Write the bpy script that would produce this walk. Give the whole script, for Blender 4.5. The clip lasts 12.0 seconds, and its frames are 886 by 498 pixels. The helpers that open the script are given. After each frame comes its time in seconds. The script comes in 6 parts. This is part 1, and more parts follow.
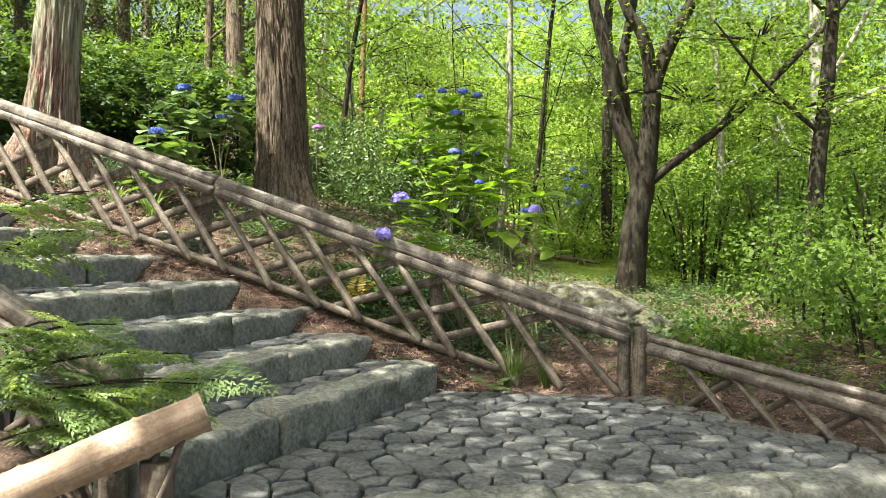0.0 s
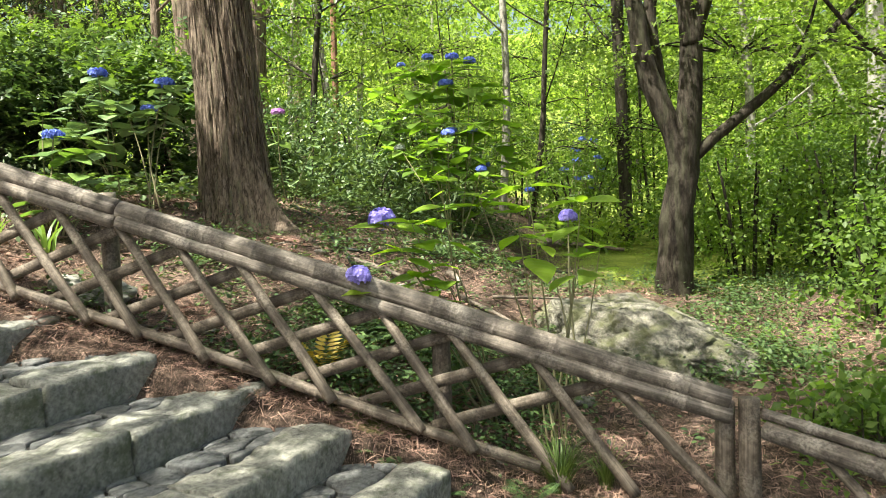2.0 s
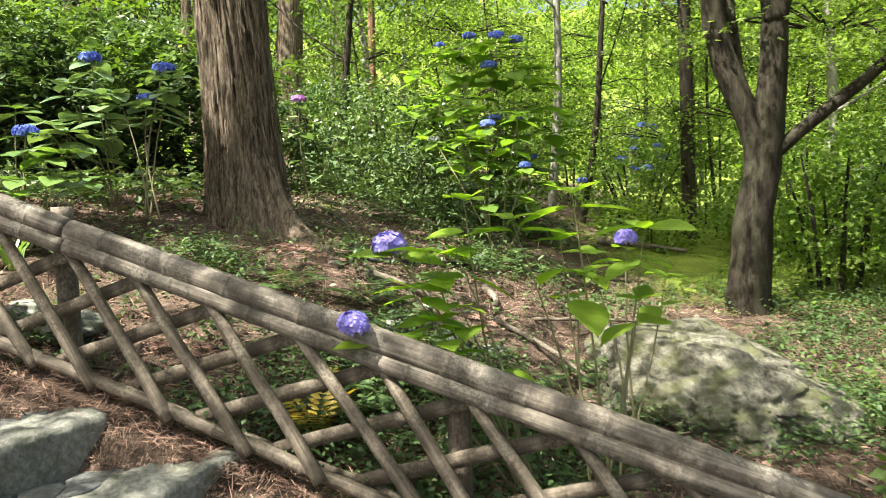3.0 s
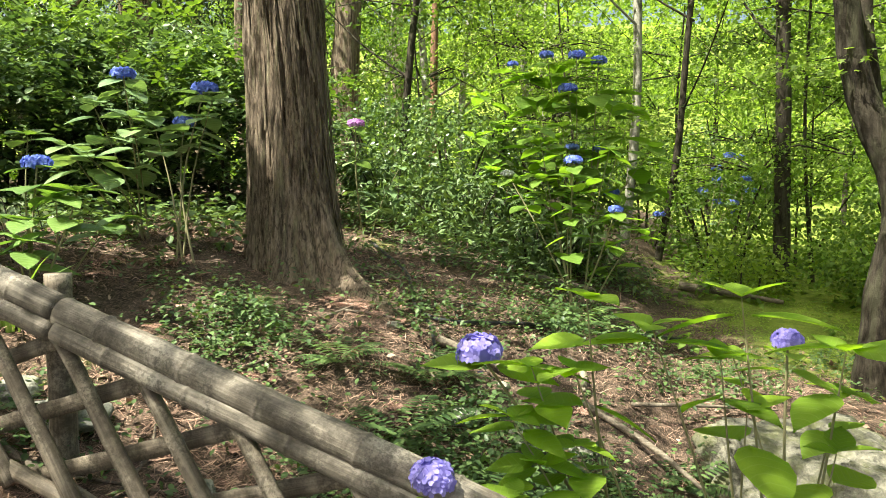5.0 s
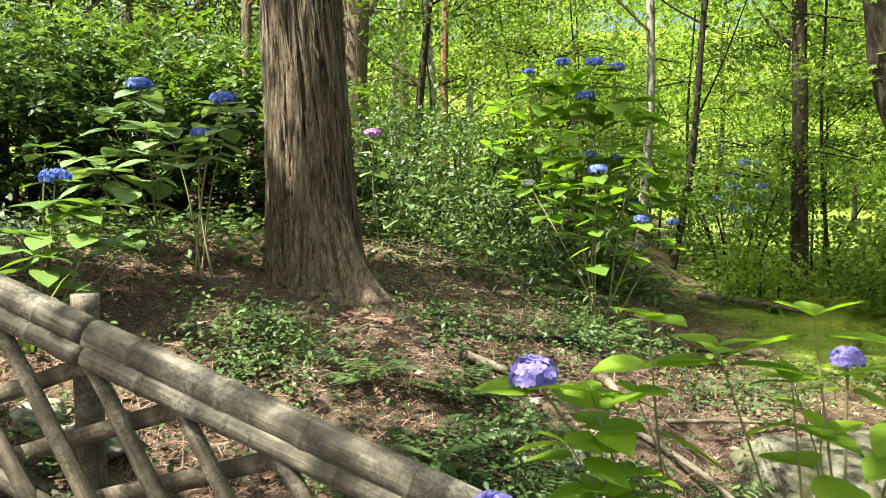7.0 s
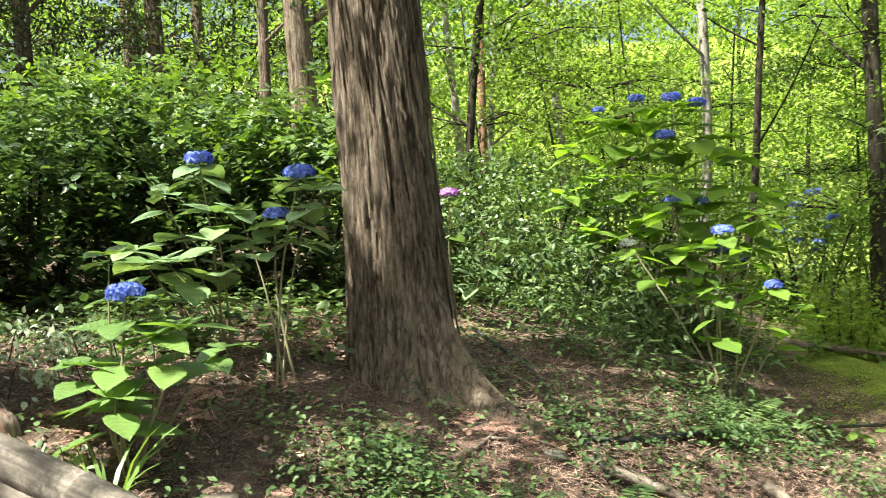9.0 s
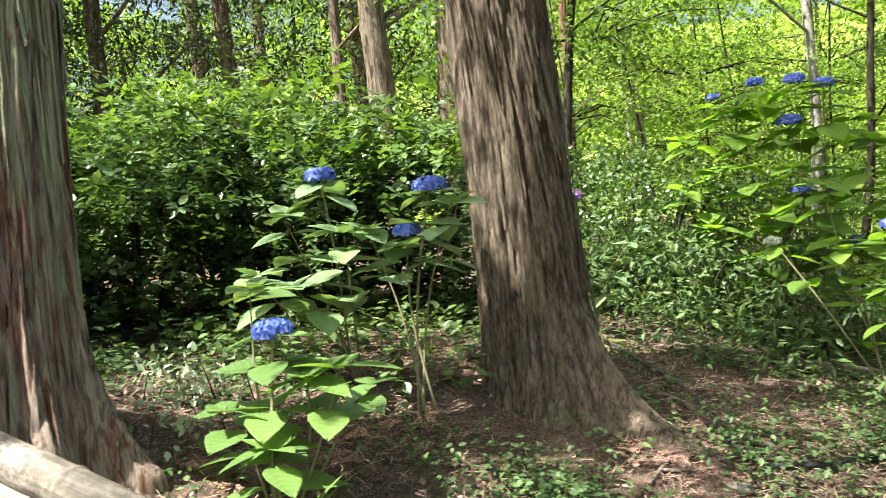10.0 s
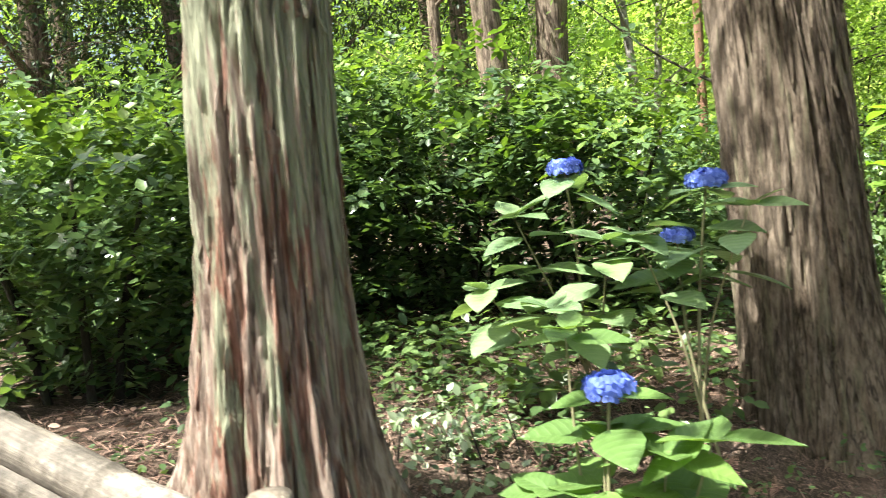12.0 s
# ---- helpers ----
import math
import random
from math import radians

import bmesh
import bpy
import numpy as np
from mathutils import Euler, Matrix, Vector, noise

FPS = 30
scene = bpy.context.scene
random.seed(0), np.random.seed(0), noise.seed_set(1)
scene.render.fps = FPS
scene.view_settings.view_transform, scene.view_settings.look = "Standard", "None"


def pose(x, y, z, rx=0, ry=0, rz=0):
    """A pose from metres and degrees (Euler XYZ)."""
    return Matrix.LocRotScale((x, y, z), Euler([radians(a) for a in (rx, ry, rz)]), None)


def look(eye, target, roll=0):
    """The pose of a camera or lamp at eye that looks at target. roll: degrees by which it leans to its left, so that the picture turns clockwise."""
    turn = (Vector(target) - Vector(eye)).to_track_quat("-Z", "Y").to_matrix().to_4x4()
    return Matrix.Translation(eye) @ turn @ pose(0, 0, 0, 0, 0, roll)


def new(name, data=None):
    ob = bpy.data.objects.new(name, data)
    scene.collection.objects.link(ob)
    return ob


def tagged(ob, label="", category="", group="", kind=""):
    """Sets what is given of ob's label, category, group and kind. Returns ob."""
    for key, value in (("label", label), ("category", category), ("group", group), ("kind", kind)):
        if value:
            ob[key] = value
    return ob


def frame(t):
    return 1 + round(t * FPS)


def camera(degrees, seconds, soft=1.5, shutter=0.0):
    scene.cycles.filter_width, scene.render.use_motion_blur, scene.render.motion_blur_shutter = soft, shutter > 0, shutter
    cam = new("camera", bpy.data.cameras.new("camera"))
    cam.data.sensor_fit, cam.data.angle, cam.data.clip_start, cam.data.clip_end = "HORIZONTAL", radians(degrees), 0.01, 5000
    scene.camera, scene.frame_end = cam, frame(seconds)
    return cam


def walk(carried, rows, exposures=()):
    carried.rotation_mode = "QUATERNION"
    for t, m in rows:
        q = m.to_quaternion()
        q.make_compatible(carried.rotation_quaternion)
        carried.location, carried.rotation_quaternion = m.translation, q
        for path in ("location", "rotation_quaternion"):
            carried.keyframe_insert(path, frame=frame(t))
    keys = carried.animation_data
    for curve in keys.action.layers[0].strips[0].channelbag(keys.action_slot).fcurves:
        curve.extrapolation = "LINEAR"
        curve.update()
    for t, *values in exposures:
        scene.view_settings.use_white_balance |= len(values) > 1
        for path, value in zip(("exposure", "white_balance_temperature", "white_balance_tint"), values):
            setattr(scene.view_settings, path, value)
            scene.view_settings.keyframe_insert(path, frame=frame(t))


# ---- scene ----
cam = camera(58.4, 12.0, soft=0.9, shutter=0.3)
PATH = [
    (0, (0.998, 0.071, 1.03), (0.719, 2.051, 0.977), 1.1),
    (0.5, (0.741, 0.497, 1.027), (0.517, 2.483, 0.959), 0.3),
    (1, (0.619, 0.842, 1.194), (0.418, 2.83, 1.102), -0.6),
    (1.5, (0.665, 1.373, 1.27), (0.429, 3.356, 1.163), -1.7),
    (2, (0.717, 1.756, 1.342), (0.456, 3.734, 1.203), -2.3),
    (2.5, (0.743, 2.236, 1.46), (0.435, 4.205, 1.292), -2.4),
    (3, (0.728, 2.628, 1.509), (0.336, 4.58, 1.319), -2.0),
    (3.5, (0.627, 2.954, 1.647), (0.128, 4.883, 1.47), -1.2),
    (3.7, (0.544, 3.071, 1.715), (0.029, 4.993, 1.516), -0.2),
    (5.3, (0.366, 3.442, 1.731), (-0.124, 5.374, 1.574), -0.2),
    (5.5, (0.372, 3.421, 1.738), (-0.101, 5.358, 1.584), -0.4),
    (6, (0.349, 3.408, 1.759), (-0.115, 5.348, 1.609), -0.7),
    (6.5, (0.302, 3.436, 1.741), (-0.19, 5.37, 1.595), -0.8),
    (6.7, (0.27, 3.47, 1.73), (-0.242, 5.398, 1.583), -0.6),
    (8.3, (-0.31, 3.715, 1.932), (-0.691, 5.674, 1.8), -0.4),
    (8.5, (-0.396, 3.794, 1.932), (-0.784, 5.752, 1.802), -1.0),
    (9, (-0.6, 4.039, 2.096), (-1.077, 5.978, 1.989), -2.9),
    (9.5, (-0.785, 4.179, 2.08), (-1.338, 6.098, 1.979), -4.7),
    (10, (-1.082, 4.263, 2.19), (-1.692, 6.165, 2.087), -5.8),
    (10.5, (-1.321, 4.412, 2.164), (-1.957, 6.305, 2.045), -6.4),
    (11, (-1.549, 4.56, 2.323), (-2.192, 6.449, 2.189), -6.7),
    (11.4, (-1.785, 4.587, 2.312), (-2.442, 6.469, 2.155), -7.1),
    (11.5, (-1.869, 4.598, 2.314), (-2.501, 6.489, 2.157), -6.8),
    (12, (-2.169, 4.605, 2.453), (-2.851, 6.474, 2.252), -6.4),
]
walk(cam, [(t, look(eye, target, roll)) for t, eye, target, roll in PATH], [(0.0, 1.97, 6550, 4), (3.5, 1.98, 6650, 4), (6.0, 1.98, 6900, -4), (9.0, 2.02, 6500, 3), (12.0, 2.22, 6250, 4)])

# ---- world, sun, exposure ----
SUN_EL, SUN_AZ = 62.0, 225.0   # height above the horizon; heading, counter-clockwise from +x
sun_dir = Vector((math.cos(radians(SUN_EL)) * math.cos(radians(SUN_AZ)), math.cos(radians(SUN_EL)) * math.sin(radians(SUN_AZ)), math.sin(radians(SUN_EL))))
world = bpy.data.worlds.new("sky")
scene.world = world
world.use_nodes = True
wn = world.node_tree.nodes
sky = wn.new("ShaderNodeTexSky")
sky.sky_type = "NISHITA"
sky.sun_disc = False
sky.dust_density = 7.0
sky.sun_elevation = radians(SUN_EL)
sky.sun_rotation = radians(90 - SUN_AZ)
world.node_tree.links.new(sky.outputs[0], wn["Background"].inputs[0])
wn["Background"].inputs[1].default_value = 0.075
sun_data = bpy.data.lights.new("sun", "SUN")
sun_data.energy, sun_data.angle, sun_data.color = 5.0, radians(0.53), (1.0, 0.95, 0.86)
sun = new("sun", sun_data)
sun.matrix_basis = look((0, 0, 20), Vector((0, 0, 20)) - sun_dir)

# ---- materials ----
def mat_base(name, rough=0.7):
    m = bpy.data.materials.new(name)
    m.use_nodes = True
    nt = m.node_tree
    b = nt.nodes["Principled BSDF"]
    b.inputs["Roughness"].default_value = rough
    b.inputs["Specular IOR Level"].default_value = 0.3
    return m, nt, b


def nd(nt, kind, **values):
    n = nt.nodes.new(kind)
    for k, v in values.items():
        n.inputs[k.replace("_", " ")].default_value = v
    return n


def ramp(nt, source, stops):
    r = nt.nodes.new("ShaderNodeValToRGB")
    el = r.color_ramp.elements
    while len(el) < len(stops):
        el.new(0.5)
    for e, (p, c) in zip(el, stops):
        e.position, e.color = p, (*c, 1)
    nt.links.new(source, r.inputs[0])
    return r.outputs[0]


def mixc(nt, fac, a, b, blend="MIX"):
    m = nt.nodes.new("ShaderNodeMix")
    m.data_type, m.blend_type = "RGBA", blend
    for sock, v in ((m.inputs[0], fac), (m.inputs[6], a), (m.inputs[7], b)):
        if isinstance(v, (float, int)):
            sock.default_value = v
        elif isinstance(v, tuple):
            sock.default_value = (*v, 1)
        else:
            nt.links.new(v, sock)
    return m.outputs[2]


def coords(nt, scale=(1, 1, 1), kind="Object"):
    tc = nt.nodes.new("ShaderNodeTexCoord")
    mp = nt.nodes.new("ShaderNodeMapping")
    mp.inputs["Scale"].default_value = scale
    nt.links.new(tc.outputs[kind], mp.inputs[0])
    return mp.outputs[0]


def noise_tex(nt, vec, scale, detail=6, rough=0.6):
    n = nd(nt, "ShaderNodeTexNoise", Scale=scale, Detail=detail, Roughness=rough)
    nt.links.new(vec, n.inputs["Vector"])
    return n.outputs[0]


def bump(nt, bsdf, height, strength, dist):
    b = nd(nt, "ShaderNodeBump", Strength=strength, Distance=dist)
    nt.links.new(height, b.inputs["Height"])
    nt.links.new(b.outputs[0], bsdf.inputs["Normal"])


def leaf_mat(name, dark, light, rough=0.45, through_share=0.45, through_tint=(1.25, 1.2, 0.5), spec=0.3, veins=False):
    """Leaves that differ from one to the next and let light through."""
    m, nt, b = mat_base(name, rough)
    b.inputs["Specular IOR Level"].default_value = spec
    g = nt.nodes.new("ShaderNodeNewGeometry")
    v = coords(nt, (1, 1, 1))
    big = noise_tex(nt, v, 1.3, 3)
    fine = noise_tex(nt, v, 45, 3)
    f = mixc(nt, 0.45, g.outputs["Random Per Island"], big)
    f = mixc(nt, 0.2, f, fine)
    c = ramp(nt, f, ((0.25, dark), (0.75, light)))
    oi = nt.nodes.new("ShaderNodeObjectInfo")
    c = mixc(nt, 1.0, c, ramp(nt, oi.outputs["Random"], ((0.0, (0.78, 0.8, 0.8)), (0.5, (1.0, 1.0, 1.0)), (1.0, (1.22, 1.15, 1.05)))), "MULTIPLY")
    if veins:
        # side veins that run from the midrib towards the tip
        sx = nt.nodes.new("ShaderNodeSeparateXYZ")
        nt.links.new(v, sx.inputs[0])
        steps = [("ABSOLUTE", sx.outputs[0], None), ("MULTIPLY", None, -0.62), ("ADD", None, sx.outputs[1]), ("MULTIPLY", None, 46.0), ("SINE", None, None)]
        last = None
        for op, first, second in steps:
            n = nt.nodes.new("ShaderNodeMath")
            n.operation = op
            nt.links.new(first if first is not None else last, n.inputs[0])
            if isinstance(second, float):
                n.inputs[1].default_value = second
            elif second is not None:
                nt.links.new(second, n.inputs[1])
            last = n.outputs[0]
        c = mixc(nt, ramp(nt, last, ((0.86, (0, 0, 0)), (0.99, (0.22, 0.22, 0.22)))), c, mixc(nt, 0.5, c, (0.5, 0.6, 0.35)))
        bump(nt, b, last, 0.12, 0.006)
    nt.links.new(c, b.inputs["Base Color"])
    t = nt.nodes.new("ShaderNodeBsdfTranslucent")
    nt.links.new(mixc(nt, 1.0, c, through_tint, "MULTIPLY"), t.inputs[0])
    mx = nt.nodes.new("ShaderNodeMixShader")
    mx.inputs[0].default_value = through_share
    nt.links.new(b.outputs[0], mx.inputs[1])
    nt.links.new(t.outputs[0], mx.inputs[2])
    nt.links.new(mx.outputs[0], nt.nodes["Material Output"].inputs[0])
    return m


def bark_mat(name, dark, mid, light, moss=None, stretch=(58, 58, 2.6), depth=0.02, moss_amount=0.5, streak=None, moss_rise=0.0, cracks=0.0):
    """Fibrous bark: long grain, flaky cross-breaks, patches of lichen and streaks where the outer bark has come away."""
    m, nt, b = mat_base(name, 0.9)
    b.inputs["Specular IOR Level"].default_value = 0.15
    n1 = noise_tex(nt, coords(nt, stretch), 1.0, 9, 0.75)
    nf = noise_tex(nt, coords(nt, (stretch[0] * 2.2, stretch[1] * 2.2, stretch[2] * 5)), 1.0, 6, 0.7)
    n2 = noise_tex(nt, coords(nt, (2.2, 2.2, 1.1)), 1.6, 5)
    g = mixc(nt, 0.35, n1, nf)
    c = ramp(nt, g, ((0.41, dark), (0.49, mid), (0.6, light)))
    c = mixc(nt, ramp(nt, n2, ((0.4, (0, 0, 0)), (0.65, (1, 1, 1)))), c, mixc(nt, 0.4, c, light))
    if cracks:
        n6 = noise_tex(nt, coords(nt, (cracks, cracks, cracks * 0.045)), 1.0, 3, 0.55)
        c = mixc(nt, ramp(nt, n6, ((0.455, (0, 0, 0)), (0.49, (0.62, 0.62, 0.62)), (0.51, (0.62, 0.62, 0.62)), (0.545, (0, 0, 0)))), c, dark)
    if streak:
        n4 = noise_tex(nt, coords(nt, (11, 11, 0.7)), 1.3, 7, 0.7)
        c = mixc(nt, ramp(nt, n4, ((0.5, (0, 0, 0)), (0.58, (0.75, 0.75, 0.75)))), c, mixc(nt, 1.0, c, streak, "MULTIPLY"))
    if moss:
        n3 = noise_tex(nt, coords(nt, (10, 10, 0.8)), 1.7, 8, 0.7)
        if moss_rise:
            sx = nt.nodes.new("ShaderNodeSeparateXYZ")
            nt.links.new(coords(nt), sx.inputs[0])
            ad = nt.nodes.new("ShaderNodeMath")
            ad.operation = "MULTIPLY_ADD"
            nt.links.new(sx.outputs[2], ad.inputs[0])
            ad.inputs[1].default_value = moss_rise
            nt.links.new(n3, ad.inputs[2])
            n3 = ad.outputs[0]
        c = mixc(nt, ramp(nt, n3, ((moss_amount, (0, 0, 0)), (moss_amount + 0.06, (0.85, 0.85, 0.85)))), c, mixc(nt, 1.0, mixc(nt, 0.5, moss, light), ramp(nt, g, ((0.36, (0.35, 0.35, 0.33)), (0.56, (1.1, 1.1, 1.1)))), "MULTIPLY"))
    nt.links.new(c, b.inputs["Base Color"])
    bump(nt, b, g, 1.0, depth)
    return m


def stone_mat(name, dark, light, moss=(0.10, 0.12, 0.06), moss_amount=0.55, relief=0.018):
    m, nt, b = mat_base(name, 0.85)
    v = coords(nt, (1, 1, 1))
    oi = nt.nodes.new("ShaderNodeObjectInfo")
    g = nt.nodes.new("ShaderNodeNewGeometry")
    n1 = noise_tex(nt, v, 38, 8, 0.7)
    n2 = noise_tex(nt, v, 3.2, 5)
    f = mixc(nt, 0.4, n1, n2)
    c = ramp(nt, f, ((0.36, dark), (0.62, light)))
    r = mixc(nt, 0.5, oi.outputs["Random"], g.outputs["Random Per Island"])
    c = mixc(nt, 1.0, c, ramp(nt, r, ((0.1, (0.72, 0.74, 0.76)), (0.9, (1.18, 1.16, 1.1)))), "MULTIPLY")
    n3 = noise_tex(nt, v, 5.5, 7, 0.7)
    c = mixc(nt, ramp(nt, n3, ((moss_amount, (0, 0, 0)), (moss_amount + 0.14, (0.8, 0.8, 0.8)))), c, moss)
    n4 = noise_tex(nt, v, 60, 3)
    c = mixc(nt, ramp(nt, n4, ((0.66, (0, 0, 0)), (0.72, (0.6, 0.6, 0.6)))), c, light)
    nt.links.new(c, b.inputs["Base Color"])
    bump(nt, b, mixc(nt, 0.6, n1, n3), 1.0, relief)
    return m


def cane_mat(name, dark, mid, light):
    """Weathered bamboo and poles; the grain runs along the local x axis."""
    m, nt, b = mat_base(name, 0.7)
    v = coords(nt, (3, 90, 90))
    n1 = noise_tex(nt, v, 1.0, 6, 0.6)
    n2 = noise_tex(nt, coords(nt, (1, 1, 1)), 7, 6)
    c = ramp(nt, mixc(nt, 0.68, n1, n2), ((0.36, dark), (0.5, mid), (0.64, light)))
    n3 = noise_tex(nt, coords(nt, (1, 1, 1)), 22, 7, 0.7)
    c = mixc(nt, ramp(nt, n3, ((0.5, (0, 0, 0)), (0.66, (0.7, 0.7, 0.7)))), c, dark)
    # fine dark flecks in drifts, and pale worn streaks along the grain
    n4 = noise_tex(nt, coords(nt, (1, 1, 1)), 75, 5, 0.75)
    drift = ramp(nt, noise_tex(nt, coords(nt, (1, 1, 1)), 6.5, 5), ((0.36, (0.15, 0.15, 0.15)), (0.56, (1, 1, 1))))
    fleck = mixc(nt, 1.0, ramp(nt, n4, ((0.46, (0, 0, 0)), (0.56, (0.95, 0.95, 0.95)))), drift, "MULTIPLY")
    c = mixc(nt, fleck, c, mixc(nt, 0.65, c, dark))
    n5 = noise_tex(nt, coords(nt, (1.3, 30, 30)), 1.0, 5)
    c = mixc(nt, ramp(nt, n5, ((0.56, (0, 0, 0)), (0.68, (0.5, 0.5, 0.5)))), c, light)
    nt.links.new(c, b.inputs["Base Color"])
    bump(nt, b, mixc(nt, 0.45, n1, n4), 0.8, 0.006)
    return m


def plain_mat(name, dark, light, rough=0.7, scale=20, spec=0.3):
    m, nt, b = mat_base(name, rough)
    b.inputs["Specular IOR Level"].default_value = spec
    g = nt.nodes.new("ShaderNodeNewGeometry")
    n1 = noise_tex(nt, coords(nt), scale, 5)
    c = ramp(nt, mixc(nt, 0.5, g.outputs["Random Per Island"], n1), ((0.25, dark), (0.75, light)))
    nt.links.new(c, b.inputs["Base Color"])
    return m


def ground_mat():
    m, nt, b = mat_base("forest_floor", 0.95)
    b.inputs["Specular IOR Level"].default_value = 0.1
    v = coords(nt)
    n1 = noise_tex(nt, v, 0.9, 6)
    n2 = noise_tex(nt, v, 26, 8, 0.75)
    n3 = noise_tex(nt, v, 5, 6)
    c = ramp(nt, mixc(nt, 0.55, n2, n3), ((0.3, (0.016, 0.012, 0.009)), (0.5, (0.062, 0.045, 0.034)), (0.68, (0.2, 0.14, 0.108))))
    # a felt of short pale needles over the soil
    felt = mixc(nt, 0.4, noise_tex(nt, coords(nt, (150, 40, 40)), 1.0, 4, 0.7), noise_tex(nt, coords(nt, (35, 160, 40)), 1.0, 4, 0.7))
    c = mixc(nt, ramp(nt, felt, ((0.5, (0, 0, 0)), (0.58, (0.8, 0.8, 0.8)))), c, mixc(nt, n3, (0.13, 0.085, 0.066), (0.34, 0.235, 0.185)))
    sx = nt.nodes.new("ShaderNodeSeparateXYZ")
    nt.links.new(v, sx.inputs[0])
    # the mossy lawn lies east of the big trees and behind the boulder
    mx = nd(nt, "ShaderNodeMapRange", From_Min=0.2, From_Max=1.6)
    nt.links.new(sx.outputs[0], mx.inputs[0])
    my = nd(nt, "ShaderNodeMapRange", From_Min=8.7, From_Max=9.9)
    nt.links.new(sx.outputs[1], my.inputs[0])
    mm = nt.nodes.new("ShaderNodeMath")
    mm.operation = "MULTIPLY"
    nt.links.new(mx.outputs[0], mm.inputs[0])
    nt.links.new(my.outputs[0], mm.inputs[1])
    fy = nd(nt, "ShaderNodeMapRange", From_Min=17.0, From_Max=26.0)
    nt.links.new(sx.outputs[1], fy.inputs[0])
    mx2 = nt.nodes.new("ShaderNodeMath")
    mx2.operation = "MAXIMUM"
    nt.links.new(mm.outputs[0], mx2.inputs[0])
    nt.links.new(fy.outputs[0], mx2.inputs[1])
    ad = nt.nodes.new("ShaderNodeMath")
    ad.operation = "MULTIPLY_ADD"
    nt.links.new(mx2.outputs[0], ad.inputs[0])
    ad.inputs[1].default_value = 0.45
    nt.links.new(n1, ad.inputs[2])
    moss = ramp(nt, mixc(nt, 0.5, n2, noise_tex(nt, v, 2.3, 6)), ((0.34, (0.07, 0.09, 0.018)), (0.5, (0.15, 0.2, 0.034)), (0.64, (0.27, 0.32, 0.06))))
    cover = mixc(nt, 0.3, ad.outputs[0], mixc(nt, 0.5, n2, n3))
    c = mixc(nt, ramp(nt, cover, ((0.6, (0, 0, 0)), (0.7, (0.92, 0.92, 0.92)))), c, moss)
    nt.links.new(c, b.inputs["Base Color"])
    bump(nt, b, mixc(nt, 0.5, n2, n3), 1.0, 0.03)
    return m


M_GROUND = ground_mat()
M_GRANITE = stone_mat("granite_step", (0.07, 0.068, 0.056), (0.42, 0.405, 0.35), (0.075, 0.086, 0.045), 0.51)
M_COBBLE = stone_mat("paving_stone", (0.026, 0.027, 0.028), (0.2, 0.2, 0.197), (0.065, 0.07, 0.055), 0.62, 0.012)
M_BOULDER = stone_mat("boulder_rock", (0.022, 0.02, 0.016), (0.29, 0.27, 0.22), (0.1, 0.105, 0.042), 0.46, 0.04)
M_MORTAR = plain_mat("joint_soil", (0.014, 0.013, 0.011), (0.04, 0.037, 0.032), 0.95, 30)
M_CANE = cane_mat("weathered_bamboo", (0.05, 0.042, 0.034), (0.17, 0.142, 0.115), (0.37, 0.325, 0.275))
M_CANE_NEW = cane_mat("tan_bamboo", (0.2, 0.135, 0.09), (0.37, 0.265, 0.185), (0.52, 0.415, 0.315))
M_SLAT = cane_mat("grey_pole_wood", (0.052, 0.04, 0.03), (0.145, 0.116, 0.088), (0.3, 0.252, 0.2))
M_HOLLOW_SHADE = plain_mat("hollow_shade", (0.01, 0.01, 0.01), (0.03, 0.028, 0.025), 0.6)
M_CYPRESS = bark_mat("cypress_bark", (0.024, 0.017, 0.012), (0.145, 0.107, 0.078), (0.31, 0.245, 0.19), (0.13, 0.138, 0.066), stretch=(36, 36, 4.6), depth=0.035, moss_amount=0.54, cracks=20)
M_CYPRESS_B = bark_mat("cypress_bark_lichen", (0.06, 0.038, 0.03), (0.28, 0.2, 0.158), (0.47, 0.39, 0.335), (0.28, 0.4, 0.22), stretch=(40, 40, 2.0), depth=0.03, moss_amount=0.56, streak=(0.72, 0.38, 0.3), moss_rise=0.08, cracks=19)
# dark bark, deepened further: shade on the maple is put into the colour
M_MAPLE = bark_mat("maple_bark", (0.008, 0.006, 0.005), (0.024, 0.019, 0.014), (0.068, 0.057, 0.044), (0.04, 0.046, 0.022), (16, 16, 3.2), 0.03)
M_PALE = bark_mat("pale_bark", (0.09, 0.08, 0.065), (0.24, 0.22, 0.19), (0.42, 0.4, 0.35), (0.14, 0.16, 0.09), (10, 10, 5), 0.006)
M_RED = bark_mat("red_bark", (0.07, 0.038, 0.025), (0.19, 0.1, 0.064), (0.29, 0.175, 0.115))
M_LEAF_MAPLE = leaf_mat("maple_leaf", (0.095, 0.152, 0.034), (0.28, 0.375, 0.085), 0.5, 0.62, (1.16, 1.27, 0.56))
M_LEAF_WOOD = leaf_mat("woodland_leaf", (0.07, 0.125, 0.028), (0.215, 0.31, 0.068), 0.5, 0.55, (1.12, 1.28, 0.52))
M_LEAF_SHRUB = leaf_mat("evergreen_leaf", (0.04, 0.078, 0.032), (0.15, 0.225, 0.08), 0.32, 0.32, (1.2, 1.25, 0.5), 0.42)
M_LEAF_HYD = leaf_mat("hydrangea_leaf", (0.12, 0.2, 0.095), (0.235, 0.335, 0.165), 0.32, 0.3, (1.2, 1.25, 0.5), 0.6, True)
